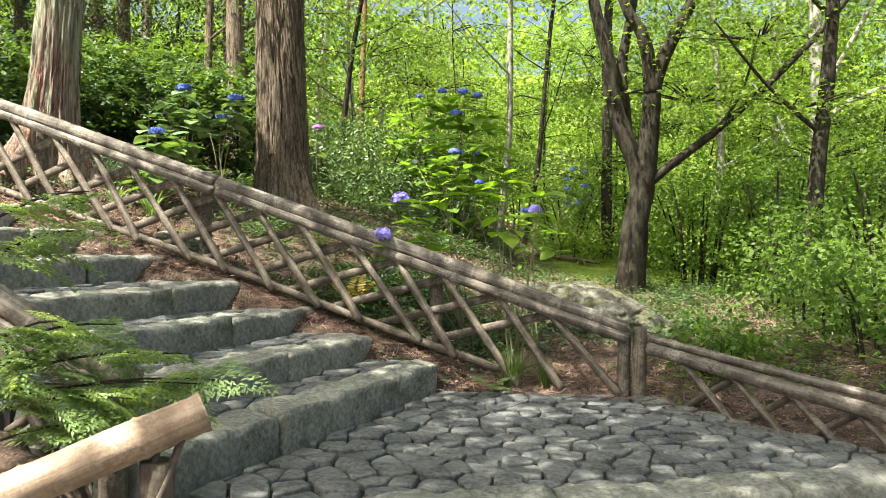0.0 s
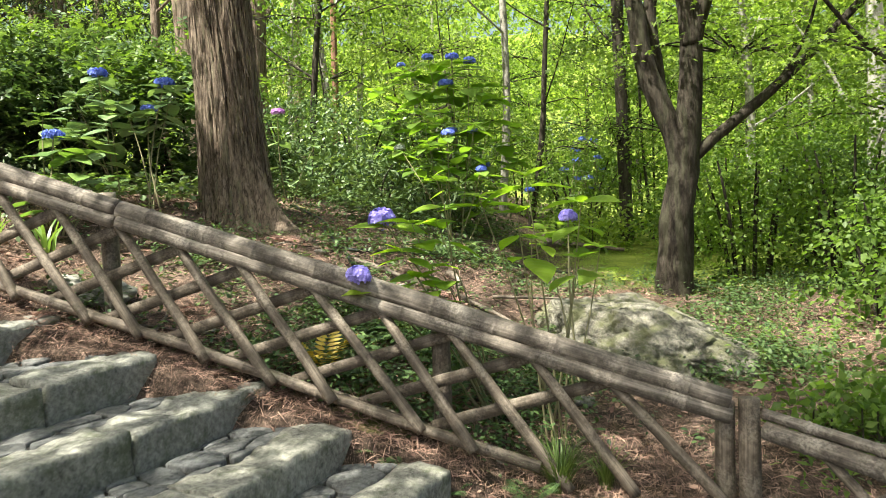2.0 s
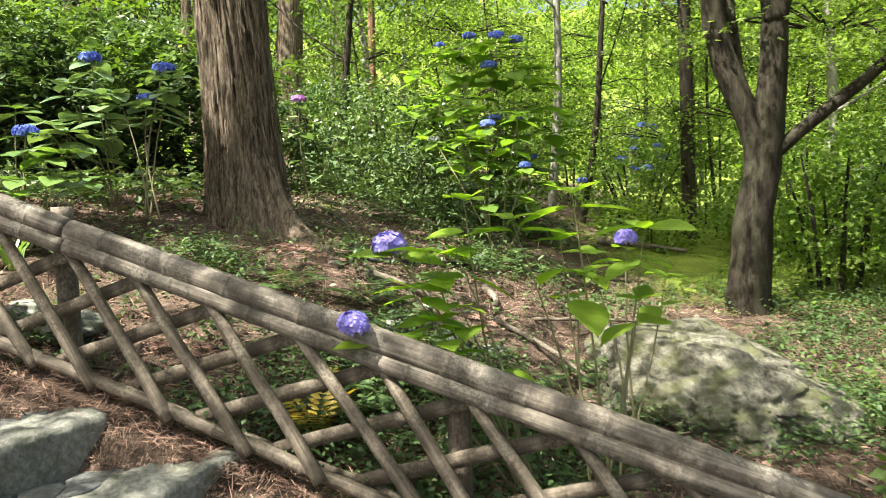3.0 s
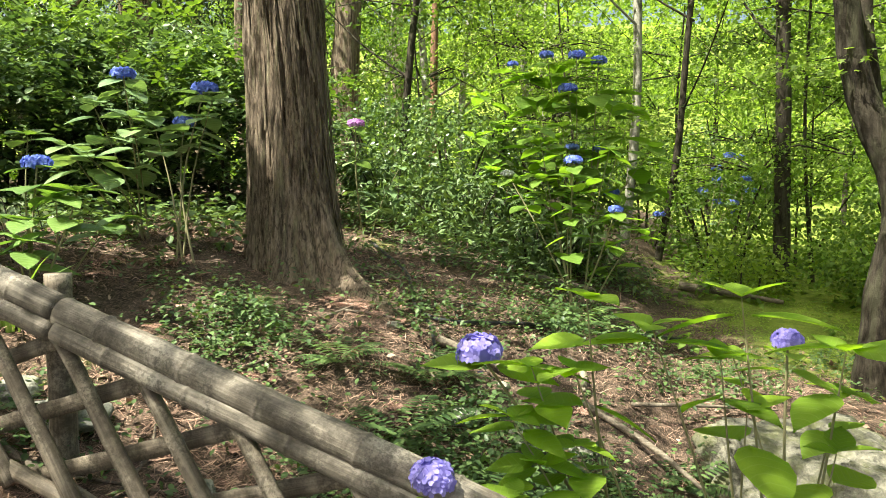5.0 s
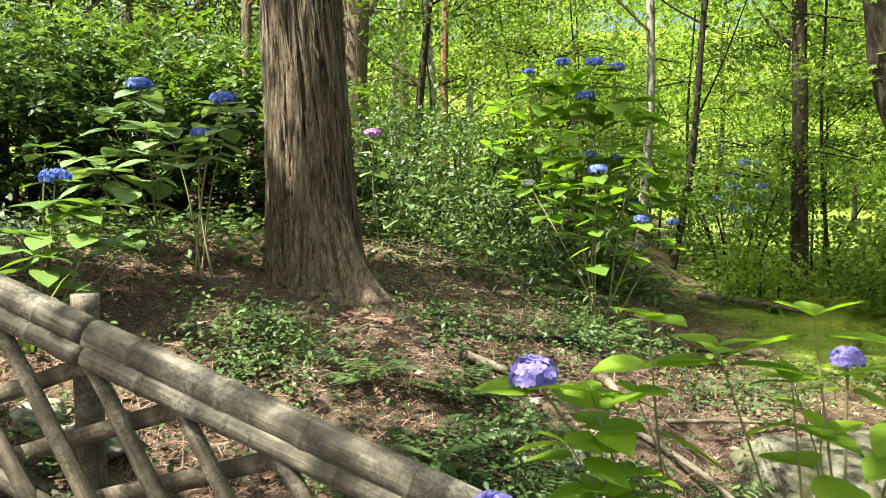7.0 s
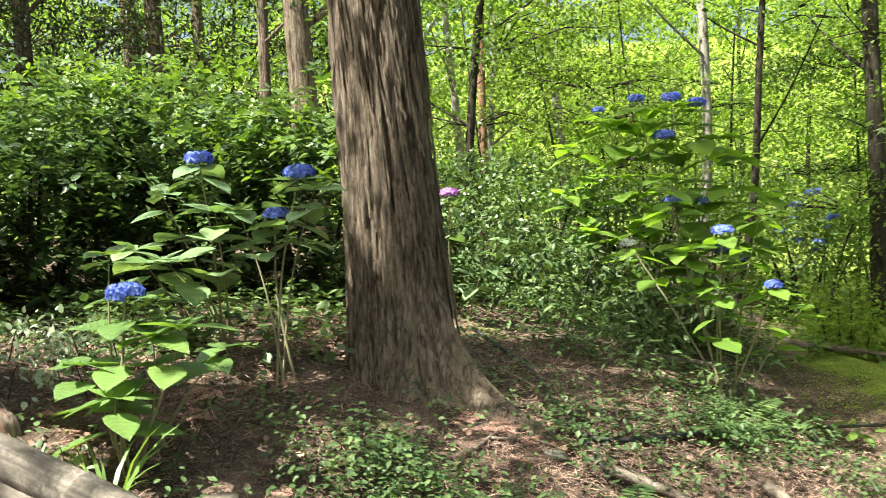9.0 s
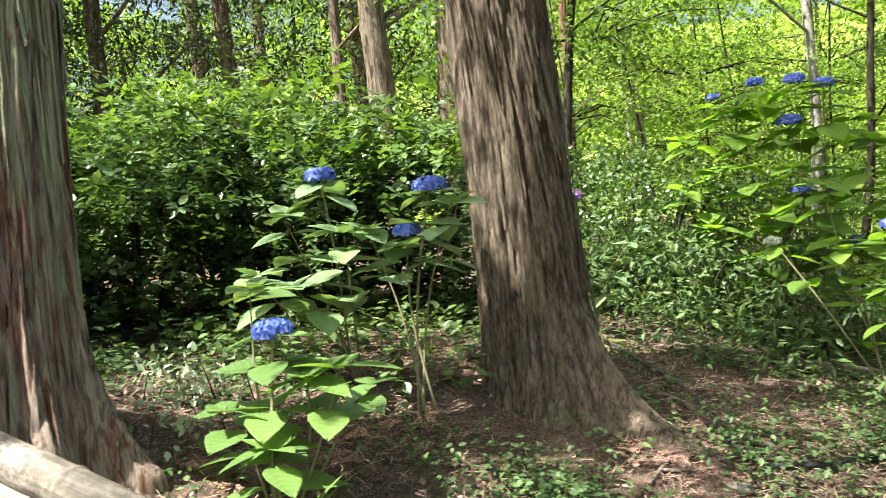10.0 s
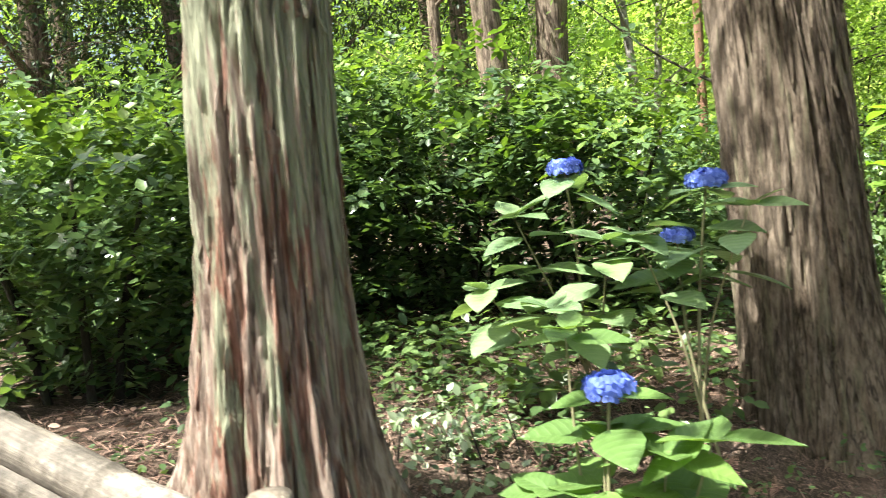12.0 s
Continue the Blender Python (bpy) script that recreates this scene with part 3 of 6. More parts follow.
def build_stairs():
    for k, (u, z) in enumerate(NOSES):
        width = STAIR_WIDTH
        right = STAIR_RIGHT[k]
        step = thing("stone_step", UP * u + EDGE * right, "grey granite kerb blocks holding a tread of flat stones", "step", "steps of the stairs", "structure")
        step.matrix_basis = stair_frame(u, right, z)
        cuts = [0, *JOINTS[k], width]
        for i in range(len(cuts) - 1):
            length = cuts[i + 1] - cuts[i] - 0.018
            height = 0.27
            verts, faces = rough_block(length, 0.24, height, 0.02, 0.012, k * 7.3 + i * 2.1, (26, 8, 7))
            b = part("block", mesh_of("block", verts, faces, M_GRANITE, True), step)
            b.location = (-cuts[i + 1] + 0.009, pav_rng.uniform(-0.012, 0.012), pav_rng.uniform(-0.008, 0.006))
            b.rotation_euler = (pav_rng.uniform(-0.02, 0.02), pav_rng.uniform(-0.008, 0.008), pav_rng.uniform(-0.008, 0.008))
        depth = (NOSES[k + 1][0] - u if k + 1 < len(NOSES) else 1.5)
        # bed under the stones
        bed_v = [(-width, 0.2, -0.03), (-0.0, 0.2, -0.03), (0, depth + 0.1, -0.03), (-width, depth + 0.1, -0.03)]
        bed_v += [(x, y, -0.3) for x, y, _ in bed_v]
        part("bed", mesh_of("bed", bed_v, [(0, 1, 2, 3), (0, 4, 5, 1), (1, 5, 6, 2), (2, 6, 7, 3), (3, 7, 4, 0)], M_MORTAR), step)
        outline = [(-width, 0.235), (-0.02, 0.235), (0.02, depth + 0.01), (-width, depth + 0.01)]
        for poly in crazy_cells(outline, 0.15, pav_rng, 1.35):
            verts, faces = stone_from(poly, 0.009, -0.01, pav_rng.uniform(-0.009, 0.010), pav_rng)
            part("paving_stone", mesh_of("paving_stone", verts, faces, M_COBBLE, True), step)


def build_landing():
    a = UP * NOSES[0][0] + EDGE * STAIR_RIGHT[0]
    b = UP * NOSES[0][0] + EDGE * (STAIR_RIGHT[0] + STAIR_WIDTH)
    landing = thing("pavement", (0, 0, 0), "landing of irregular grey flat stones with dark joints", "paving", kind="structure")
    along = (LANDING_B - LANDING_A).normalized()
    inward = Vector((-along.y, along.x, 0))
    front_a, front_b = LANDING_A + along * 0.42 + inward * 0.22, LANDING_B + inward * 0.22
    outline = [(front_a.x, front_a.y), (front_b.x, front_b.y), (1.62, 5.16), (a.x + 0.02, a.y + 0.03)]
    n = len(outline)
    bed = [(x, y, -0.03) for x, y in outline] + [(x, y, -0.4) for x, y in outline]
    part("bed", mesh_of("bed", bed, [tuple(range(n))] + [(i, n + i, n + (i + 1) % n, (i + 1) % n) for i in range(n)], M_MORTAR), landing)
    rest = ([], [])
    count = 0
    for poly in crazy_cells(outline, 0.13, pav_rng, 1.2):
        verts, faces = stone_from(poly, 0.0085, -0.006, pav_rng.uniform(-0.009, 0.010), pav_rng)
        count += 1
        if count <= 300:
            part("paving_stone", mesh_of("paving_stone", verts, faces, M_COBBLE, True), landing)
        else:
            rest = join(rest, (verts, faces))
    if rest[0]:
        tagged(part("paving_rest", mesh_of("paving_rest", *rest, M_COBBLE, True), landing), kind="stuff")
    # lower steps down to the start of the walk
    for k in range(5):
        z = -0.165 * k
        shift = inward * (-0.95 * k)
        step = thing("stone_step", LANDING_A + shift, "grey granite kerb blocks edging a lower step", "step", "steps of the stairs", "structure")
        p = LANDING_A + shift
        step.matrix_basis = Matrix(((along.x, inward.x, 0, p.x), (along.y, inward.y, 0, p.y), (0, 0, 1, z), (0, 0, 0, 1)))
        x = 0.0
        i = 0
        total = (LANDING_B - LANDING_A).length
        while x < total - 0.2:
            length = min(pav_rng.uniform(0.75, 1.15), total - x)
            verts, faces = rough_block(length - 0.015, 0.24, 0.3, 0.02, 0.012, 40 + k * 5 + i * 1.7, (26, 8, 7))
            blk = part("block", mesh_of("block", verts, faces, M_GRANITE, True), step)
            blk.location = (x, pav_rng.uniform(-0.01, 0.01), pav_rng.uniform(-0.006, 0.006))
            x += length
            i += 1
        if k:
            bed_v = [(0, 0.2, -0.02), (total, 0.2, -0.02), (total, 1.0, -0.02), (0, 1.0, -0.02)]
            part("bed", mesh_of("bed", bed_v, [(0, 1, 2, 3)], M_MORTAR), step)
            joined = ([], [])
            for poly in crazy_cells([(0, 0.235), (total, 0.235), (total, 0.95), (0, 0.95)], 0.22, pav_rng, 1.2):
                joined = join(joined, stone_from(poly, 0.012, -0.01, pav_rng.uniform(-0.008, 0.01), pav_rng))
            tagged(part("paving_rest", mesh_of("paving_rest", *joined, M_COBBLE, True), step), kind="stuff")


# ---- the bamboo fence ----
def pole_mesh(name, length, r0, r1, material, nodes=0.0, seg=14, bend=0.004, seed=0.0, rough=0.06):
    """A pole along local x; nodes: distance between the bamboo's rings."""
    n = max(6, int(length / 0.035))
    xs = list(np.linspace(0, length, n))
    if nodes:
        k = nodes * 0.6
        while k < length - 0.02:
            xs += [k - 0.012, k - 0.005, k, k + 0.006, k + 0.014]
            k += nodes * (1 + 0.1 * math.sin(k * 9 + seed))
        xs = sorted(x for x in xs if 0 <= x <= length)
    rings = []
    k = nodes * 0.6
    while nodes and k < length - 0.02:
        rings.append(k)
        k += nodes * (1 + 0.1 * math.sin(k * 9 + seed))
    verts, faces = [], []
    for i, x in enumerate(xs):
        r = r0 + (r1 - r0) * x / length
        for g in rings:
            d = (x - g) / 0.007
            r += 0.0045 * math.exp(-d * d)
        cy = bend * math.sin(x * 2.1 + seed) + bend * noise.noise(Vector((x * 3, seed, 0)))
        cz = bend * math.cos(x * 1.7 + seed)
        for k in range(seg):
            a = 2 * math.pi * k / seg
            rr = r * (1 + rough * noise.noise(Vector((x * 5, math.cos(a) * 1.5 + seed, math.sin(a) * 1.5))))
            verts.append((x, cy + rr * math.cos(a), cz + rr * math.sin(a)))
        if i:
            b = (i - 1) * seg
            faces += [(b + k, b + seg + k, b + seg + (k + 1) % seg, b + (k + 1) % seg) for k in range(seg)]
    faces += [tuple(range(seg)), tuple(reversed(range(len(verts) - seg, len(verts))))]
    return mesh_of(name, verts, faces, material, True)


def between(a, b):
    """The pose that lays local x from a to b."""
    a, b = Vector(a), Vector(b)
    return Matrix.Translation(a) @ (b - a).to_track_quat("X", "Z").to_matrix().to_4x4()


def pole(name, parent, a, b, r0, r1, material, nodes=0.0, seed=0.0, label="", seg=14, bend=0.004):
    a, b = Vector(a), Vector(b)
    ob = part(name, pole_mesh(name, (b - a).length, r0, r1, material, nodes, seg, bend, seed), parent, label)
    ob.matrix_basis = between(a, b)
    return ob


def plank(name, parent, a, b, width, thick, material, seed):
    a, b = Vector(a), Vector(b)
    verts, faces = rough_block((b - a).length, thick, width, 0.004, 0.006, seed, (10, 2, 2))
    ob = part(name, mesh_of(name, verts, faces, material, True), parent)
    ob.matrix_basis = between(a, b) @ Matrix.Translation((0, -thick / 2, width / 2))
    return ob


def lerp(a, b, x):
    """The point of the line a-b at that x."""
    return a + (b - a) * ((x - a.x) / (b.x - a.x))


LOW_A, LOW_B = Vector((0.66, 5.19, 0.135)), Vector((-3.9, 5.86, 1.44))


def build_fence():
    fence = thing("bamboo_fence", (0, 0, 0), "weathered bamboo lattice fence climbing beside the stone stairs", "fence")
    length = (RAIL_B - RAIL_A).length
    d = (RAIL_B - RAIL_A) / length
    # the top rail is two poles laid one on the other, in three lengths
    for i, (s0, s1) in enumerate(((0, 3.05), (3.07, 5.66))):
        a, b = RAIL_A + d * s0, RAIL_A + d * s1
        off = Vector((0, 0.006, 0.026))
        pole("top_rail", fence, a + off, b + off, 0.05, 0.05, M_CANE, 0.3, 3.1 + i, seg=18)
        off = Vector((0, -0.022, -0.036))
        pole("front_rail", fence, a + off, b + off, 0.036, 0.036, M_CANE, 0.33, 7.7 + i, seg=16)
    pole("bottom_rail", fence, LOW_A, LOW_B, 0.027, 0.027, M_SLAT, 0.42, 2.2, seg=12, bend=0.012)
    pole("bottom_rail", fence, LOW_A + Vector((-0.5, 0.16, 0.1)), LOW_B + Vector((0, 0.16, -0.02)), 0.02, 0.02, M_SLAT, 0.4, 5.2, seg=10, bend=0.02)
    k = 0
    x = -3.87
    while x < 1.2:
        top = lerp(RAIL_A, RAIL_B, x) + Vector((0, 0.0, -0.05))
        bx = x + 0.47 + 0.05 * math.sin(k * 2.7)
        if bx < 0.7:
            foot = lerp(LOW_A, LOW_B, bx) + Vector((0.03, -0.0, -0.03))
        else:
            foot = Vector((bx, fence_y(bx) - 0.06, max(ground_z(bx, fence_y(bx) + 0.02) + 0.02, 0.0)))
        pole("slat", fence, top + Vector((0, -0.012, 0)), foot + Vector((0, -0.03, 0)), 0.024, 0.028, M_SLAT, 0.0, k * 1.9, seg=9, bend=0.009)
        bx = x - 0.80
        if bx > -3.9:
            foot = lerp(LOW_A, LOW_B, bx) + Vector((0, 0.07, -0.01))
            plank("batten", fence, foot, top + Vector((0.02, 0.05, -0.02)), 0.058, 0.026, M_SLAT, k * 1.3)
        k += 1
        x += 0.345
    for x, y, z0, z1 in ((-3.05, 5.88, 1.05, 1.86), (-1.60, 5.73, 0.62, 1.42), (0.20, 5.46, 0.0, 0.69)):
        pole("post", fence, (x, y, z0), (x, y, z1), 0.047, 0.045, M_SLAT, 0, x, seg=14)
    pole("post", fence, (1.455, 5.25, -0.15), (1.455, 5.25, 0.40), 0.042, 0.042, M_SLAT, 0, 4.4)
    pole("post", fence, (1.55, 5.20, -0.15), (1.55, 5.20, 0.425), 0.046, 0.044, M_SLAT, 0, 5.4)
    # the stretch past the corner post
    fence2 = thing("bamboo_fence", (0, 0, 0), "weathered low bamboo fence leading down from the corner post", "fence")
    a, b = Vector((1.60, 5.17, 0.33)), Vector((3.7, 2.95, 0.06))
    pole("top_rail", fence2, a + Vector((0, 0.02, 0.035)), b + Vector((0, 0.02, 0.045)), 0.024, 0.026, M_CANE, 0.33, 9.1, seg=16)
    pole("front_rail", fence2, a + Vector((0, -0.015, -0.03)), b + Vector((0, -0.015, -0.03)), 0.04, 0.038, M_CANE, 0.3, 8.2, seg=16)
    t = 0.08
    k = 0
    while t < 0.9:
        p = a + (b - a) * t
        q = a + (b - a) * (t + 0.13)
        g0, g1 = -0.03 - 0.25 * t, -0.06 - 0.25 * t
        pole("slat", fence2, p + Vector((0, 0, -0.05)), (q.x, q.y - 0.03, g1), 0.02, 0.024, M_SLAT, 0, k * 2.3, seg=9)
        pole("slat", fence2, q + Vector((0.02, 0.04, -0.05)), (p.x + 0.02, p.y + 0.04, g0), 0.02, 0.024, M_SLAT, 0, k * 2.9, seg=9)
        t += 0.115
        k += 1
    for t in (0.5, 1.0):
        p = a + (b - a) * t
        pole("post", fence2, (p.x, p.y + 0.05, -0.6), (p.x, p.y + 0.05, p.z), 0.042, 0.04, M_SLAT, 0, t)
    # the fence on the other side of the stairs
    fence3 = thing("bamboo_fence", (0, 0, 0), "tan bamboo fence with cut pole ends among cypress sprays", "fence")
    ring_end = Vector((0.02, 2.19, 0.495))
    pole("top_rail", fence3, ring_end, ring_end + (Vector((-0.23, 2.03, 0.39)) - ring_end).normalized() * 1.25, 0.057, 0.055, M_CANE_NEW, 0.29, 1.3, "tan bamboo pole with a hollow cut end", seg=20)
    lip_v, lip_f = [], []
    for i in range(13):
        a = math.pi * 2 * i / 12
        for r_, x_ in ((0.058, 0.012), (0.061, -0.006), (0.046, -0.008), (0.044, 0.03)):
            lip_v.append((x_, r_ * math.cos(a), r_ * math.sin(a)))
        if i:
            o = (i - 1) * 4
            lip_f += [(o + k, o + k + 1, o + k + 5, o + k + 4) for k in range(3)]
    lip = part("cut_end", mesh_of("cut_end", lip_v, lip_f, M_CANE_NEW, True), fence3, "pale sawn rim of the hollow pole")
    lip.matrix_basis = between(ring_end, Vector((-0.23, 2.03, 0.39)))
    # flat dark disc on the solid end: shade of the hollow given as colour
    hollow = part("hollow", mesh_of("hollow", [(-0.003, 0.047 * math.cos(0.5236 * i), 0.047 * math.sin(0.5236 * i)) for i in range(12)], [tuple(reversed(range(12)))], M_HOLLOW_SHADE), fence3, "dark disc standing for the shade inside the bamboo pole")
    hollow.matrix_basis = between(ring_end, Vector((-0.23, 2.03, 0.39)))
    pole("top_rail", fence3, (-0.46, 2.66, 0.47), (-2.9, 3.5, 1.35), 0.05, 0.05, M_CANE, 0.3, 6.1, seg=16)
    pole("front_rail", fence3, (-0.46, 2.64, 0.39), (-2.9, 3.48, 1.27), 0.034, 0.034, M_CANE, 0.3, 6.9, seg=12)
    for k, (x, z) in enumerate(((0.0, 0.43), (-0.03, 0.42), (-0.06, 0.41))):
        pole("stalk", fence3, (x, 2.14 - 0.01 * k, z), (x - 0.16 + 0.03 * k, 2.0, -0.05), 0.009, 0.013, M_SLAT, 0, 3.3 * k, "dry split stalk", seg=7, bend=0.012)
    pole("post", fence3, (-0.08, 2.12, -0.3), (-0.08, 2.12, 0.37), 0.05, 0.048, M_SLAT, 0, 8.8)
    pole("post", fence3, (-0.55, 2.70, -0.3), (-0.55, 2.70, 0.44), 0.05, 0.048, M_SLAT, 0, 9.9)
    for k in range(7):
        x = -0.62 - 0.34 * k
        z = 0.44 + (-0.33 - x) * 0.354
        y = 2.62 + (-0.33 - x) * 0.342
        pole("slat", fence3, (x, y, z - 0.05), (x + 0.42, y - 0.13, z - 0.62), 0.019, 0.022, M_SLAT, 0, k * 1.7, seg=8)
        pole("slat", fence3, (x, y + 0.04, z - 0.05), (x - 0.5, y + 0.2, z - 0.35), 0.019, 0.022, M_SLAT, 0, k * 3.7, seg=8)


build_stairs()
build_landing()
build_fence()

# ---- trees ----
def cypress_trunk(base, height, r_mid, lean, flare, roots, material, seed):
    """A furrowed trunk with a flared foot; roots: (heading in degrees, reach, width) of the buttresses."""
    seg, rings = 220, 190
    zs = np.concatenate([np.linspace(-0.25, 2.6, 130), np.linspace(2.64, height, rings - 130)])
    verts, faces = [], []
    for i, z in enumerate(zs):
        zz = max(z, 0)
        r_base = r_mid * (1.06 - 0.30 * min(zz / height, 1)) + r_mid * flare * math.exp(-max(z, -0.1) / 0.42)
        cx, cy = lean[0] * zz + 0.02 * math.sin(z * 1.3 + seed), lean[1] * zz + 0.02 * math.cos(z * 1.1 + seed)
        for k in range(seg):
            a = 2 * math.pi * k / seg
            r = r_base
            for heading, reach, width in roots:
                d = (math.degrees(a) - heading + 180) % 360 - 180
                r += reach * math.exp(-(d / width) ** 2) * math.exp(-max(z, -0.05) / 0.26)
            ca, sa = math.cos(a), math.sin(a)
            warp = 0.5 * noise.noise(Vector((ca * 1.2, sa * 1.2, z * 1.1 + seed)))
            n1 = noise.noise(Vector((ca * 4 + warp, sa * 4 + warp, z * 0.5 + seed)))
            n2 = noise.noise(Vector((ca * 9 + warp * 2, sa * 9 + warp * 2, z * 1.9 + seed * 2)))
            n3 = noise.noise(Vector((ca * 17 + warp, sa * 17 + warp, z * 4.2 + seed)))
            n4 = noise.noise(Vector((ca * 30 + warp * 3, sa * 30 + warp * 3, z * 1.6 + seed)))
            n5 = noise.noise(Vector((ca * 5.5 + warp * 1.4, sa * 5.5 + warp * 1.4, z * 0.55 + seed * 3)))
            r += 0.010 * max(-1.0, min(1.0, n5 * 5)) * n5 - 0.022 * math.exp(-(n5 / 0.055) ** 2) + 0.012 * (1 - 2 * abs(n1)) + 0.010 * n2 + 0.008 * n3 + 0.004 * n4 - 0.015 * math.exp(-(n2 / 0.08) ** 2) - 0.008 * math.exp(-(n3 / 0.12) ** 2)
            verts.append((cx + r * ca, cy + r * sa, z))
        if i:
            b = (i - 1) * seg
            faces += [(b + k, b + (k + 1) % seg, b + seg + (k + 1) % seg, b + seg + k) for k in range(seg)]
    return mesh_of("trunk", verts, faces, material, True)


def bark_strips(height, r_mid, lean, flare, count, material, seed):
    """Loose ribbons of bark that peel from the trunk."""
    r = random.Random(seed)
    pieces = ([], [])
    for _ in range(count):
        a = r.uniform(0, 2 * math.pi)
        z0 = r.uniform(0.15, height - 0.8)
        length, w = r.uniform(0.08, 0.62), r.uniform(0.0025, 0.0105)
        lift = r.uniform(0.003, 0.03) * r.random()
        verts, faces = [], []
        for i in range(6):
            t = i / 5
            z = z0 + length * t
            rad = r_mid * (1.06 - 0.3 * z / 13.0) + r_mid * flare * math.exp(-z / 0.42) + 0.006 + lift * (1 - t) ** 2
            ww = w * (0.08 + 0.92 * math.sin(math.pi * (0.06 + 0.9 * t)) ** 0.8)
            for s in (-1, 1):
                for h in (0, 0.003):
                    b = a + s * ww / rad + 0.06 * math.sin(t * 3 + z0)
                    verts.append((lean[0] * z + (rad + h) * math.cos(b), lean[1] * z + (rad + h) * math.sin(b), z))
            if i:
                o = (i - 1) * 4
                faces += [(o, o + 2, o + 6, o + 4), (o + 1, o + 5, o + 7, o + 3), (o, o + 4, o + 5, o + 1), (o + 2, o + 3, o + 7, o + 6)]
        faces += [(0, 1, 3, 2), (20, 22, 23, 21)]
        pieces[1].extend(tuple(i + len(pieces[0]) for i in f) for f in faces)
        pieces[0].extend(verts)
    return mesh_of("bark_strips", *pieces, material)


def build_cypress(base, r_mid, lean, flare, roots, material, seed, label, crown_low, crown_r, knots=()):
    tree = thing("cypress_tree", base, label, "tree", "cypress trees")
    height = 13.0
    part("trunk", cypress_trunk(base, height, r_mid, lean, flare, roots, material, seed), tree)
    tagged(part("peeling_bark", bark_strips(4.2, r_mid, lean, flare, 760, material, seed), tree, "thin peeling ribbons of bark"), kind="stuff")
    for a, z, s in knots:
        bm = bmesh.new()
        bmesh.ops.create_icosphere(bm, subdivisions=4, radius=1.0)
        for v in bm.verts:
            d = v.co.normalized()
            rim = math.exp(-((d.x - 0.55) / 0.25) ** 2)
            v.co = Vector((d.x * 0.5, d.y, d.z * 0.8)) * s * (1 + 0.25 * noise.noise(d * 3 + Vector((z, a, 0))) - 0.3 * (d.x > 0.8) + 0.1 * rim)
        me = bpy.data.meshes.new("knot")
        bm.to_mesh(me)
        bm.free()
        me.materials.append(material)
        me.polygons.foreach_set("use_smooth", [True] * len(me.polygons))
        k = part("knot", me, tree, "rough swollen branch knot")
        rr = r_mid * (1.06 - 0.3 * z / height)
        k.matrix_basis = Matrix.Translation((lean[0] * z + rr * math.cos(radians(a)), lean[1] * z + rr * math.sin(radians(a)), z)) @ Euler((0, 0, radians(a))).to_matrix().to_4x4()
    limbs = []
    r = random.Random(seed + 5)
    centres = []
    for k in range(26):
        z = crown_low + (height - crown_low) * (k / 26)
        a = r.uniform(0, 6.28)
        reach = crown_r * (1 - 0.6 * (z - crown_low) / (height - crown_low)) * r.uniform(0.7, 1.1)
        o = Vector((lean[0] * z, lean[1] * z, z))
        tip = o + Vector((math.cos(a) * reach, math.sin(a) * reach, -0.15 * reach))
        limbs.append(tube([o, (o + tip) / 2 + Vector((0, 0, 0.12)), tip], [0.035, 0.022, 0.008], 6))
        for _ in range(7):
            f = r.uniform(0.35, 1.05)
            centres.append(o + (tip - o) * f + Vector((r.gauss(0, 0.25), r.gauss(0, 0.25), r.gauss(-0.1, 0.18))))
    part("limbs", mesh_of("limbs", *join(*limbs), material, True), tree)
    v, t = spray_cloud([tuple(c) for c in centres], 0.42, 42, 0.13, NARROW, 0.3, 0.5)
    part("crown", arrays_mesh("crown", v, t, M_LEAF_CYP), tree, "dark green scaly sprays")


def branch_tree(name, label, base, limbs, material, crown, leaf_material, size, shape, group="", per=34, spray=0.5, category="tree", twigs=True):
    """limbs: lists of (points, first radius, last radius) from the base; crown: (centre, radii, sprays)."""
    tree = thing(name, base, label, category, group)
    b = Vector(base)
    pieces = []
    for pts, r0, r1 in limbs:
        line = smooth_line([Vector(p) - b for p in pts], 6 + 5 * len(pts))
        n = len(line)
        pieces.append(tube(line, [r0 + (r1 - r0) * (i / (n - 1)) ** 0.9 for i in range(n)], 14 if r0 > 0.05 else 8, 0.14))
    clouds, twig = [], []
    for centre, radius, sprays in crown:
        c = in_ellipsoid(sprays, Vector(centre) - b, radius)
        clouds.append(spray_cloud(c, spray, per, size, shape))
        if twigs:
            for q in c[:: 3]:
                o = Vector(Vector(centre) - b) * 0.8 + Vector(q) * 0.2
                q = Vector(q)
                twig.append(tube([o, (o + q) / 2 + Vector((0, 0, 0.08)), q], [0.012, 0.008, 0.003], 5, cap=False))
    part("trunk", mesh_of("trunk", *join(*pieces), material, True), tree)
    if twig:
        tagged(part("fine_branching", mesh_of("fine_branching", *join(*twig), material, True), tree), kind="stuff")
    if clouds:
        v, t = stack(*clouds)
        part("crown", arrays_mesh("crown", v, t, leaf_material), tree)
    return tree


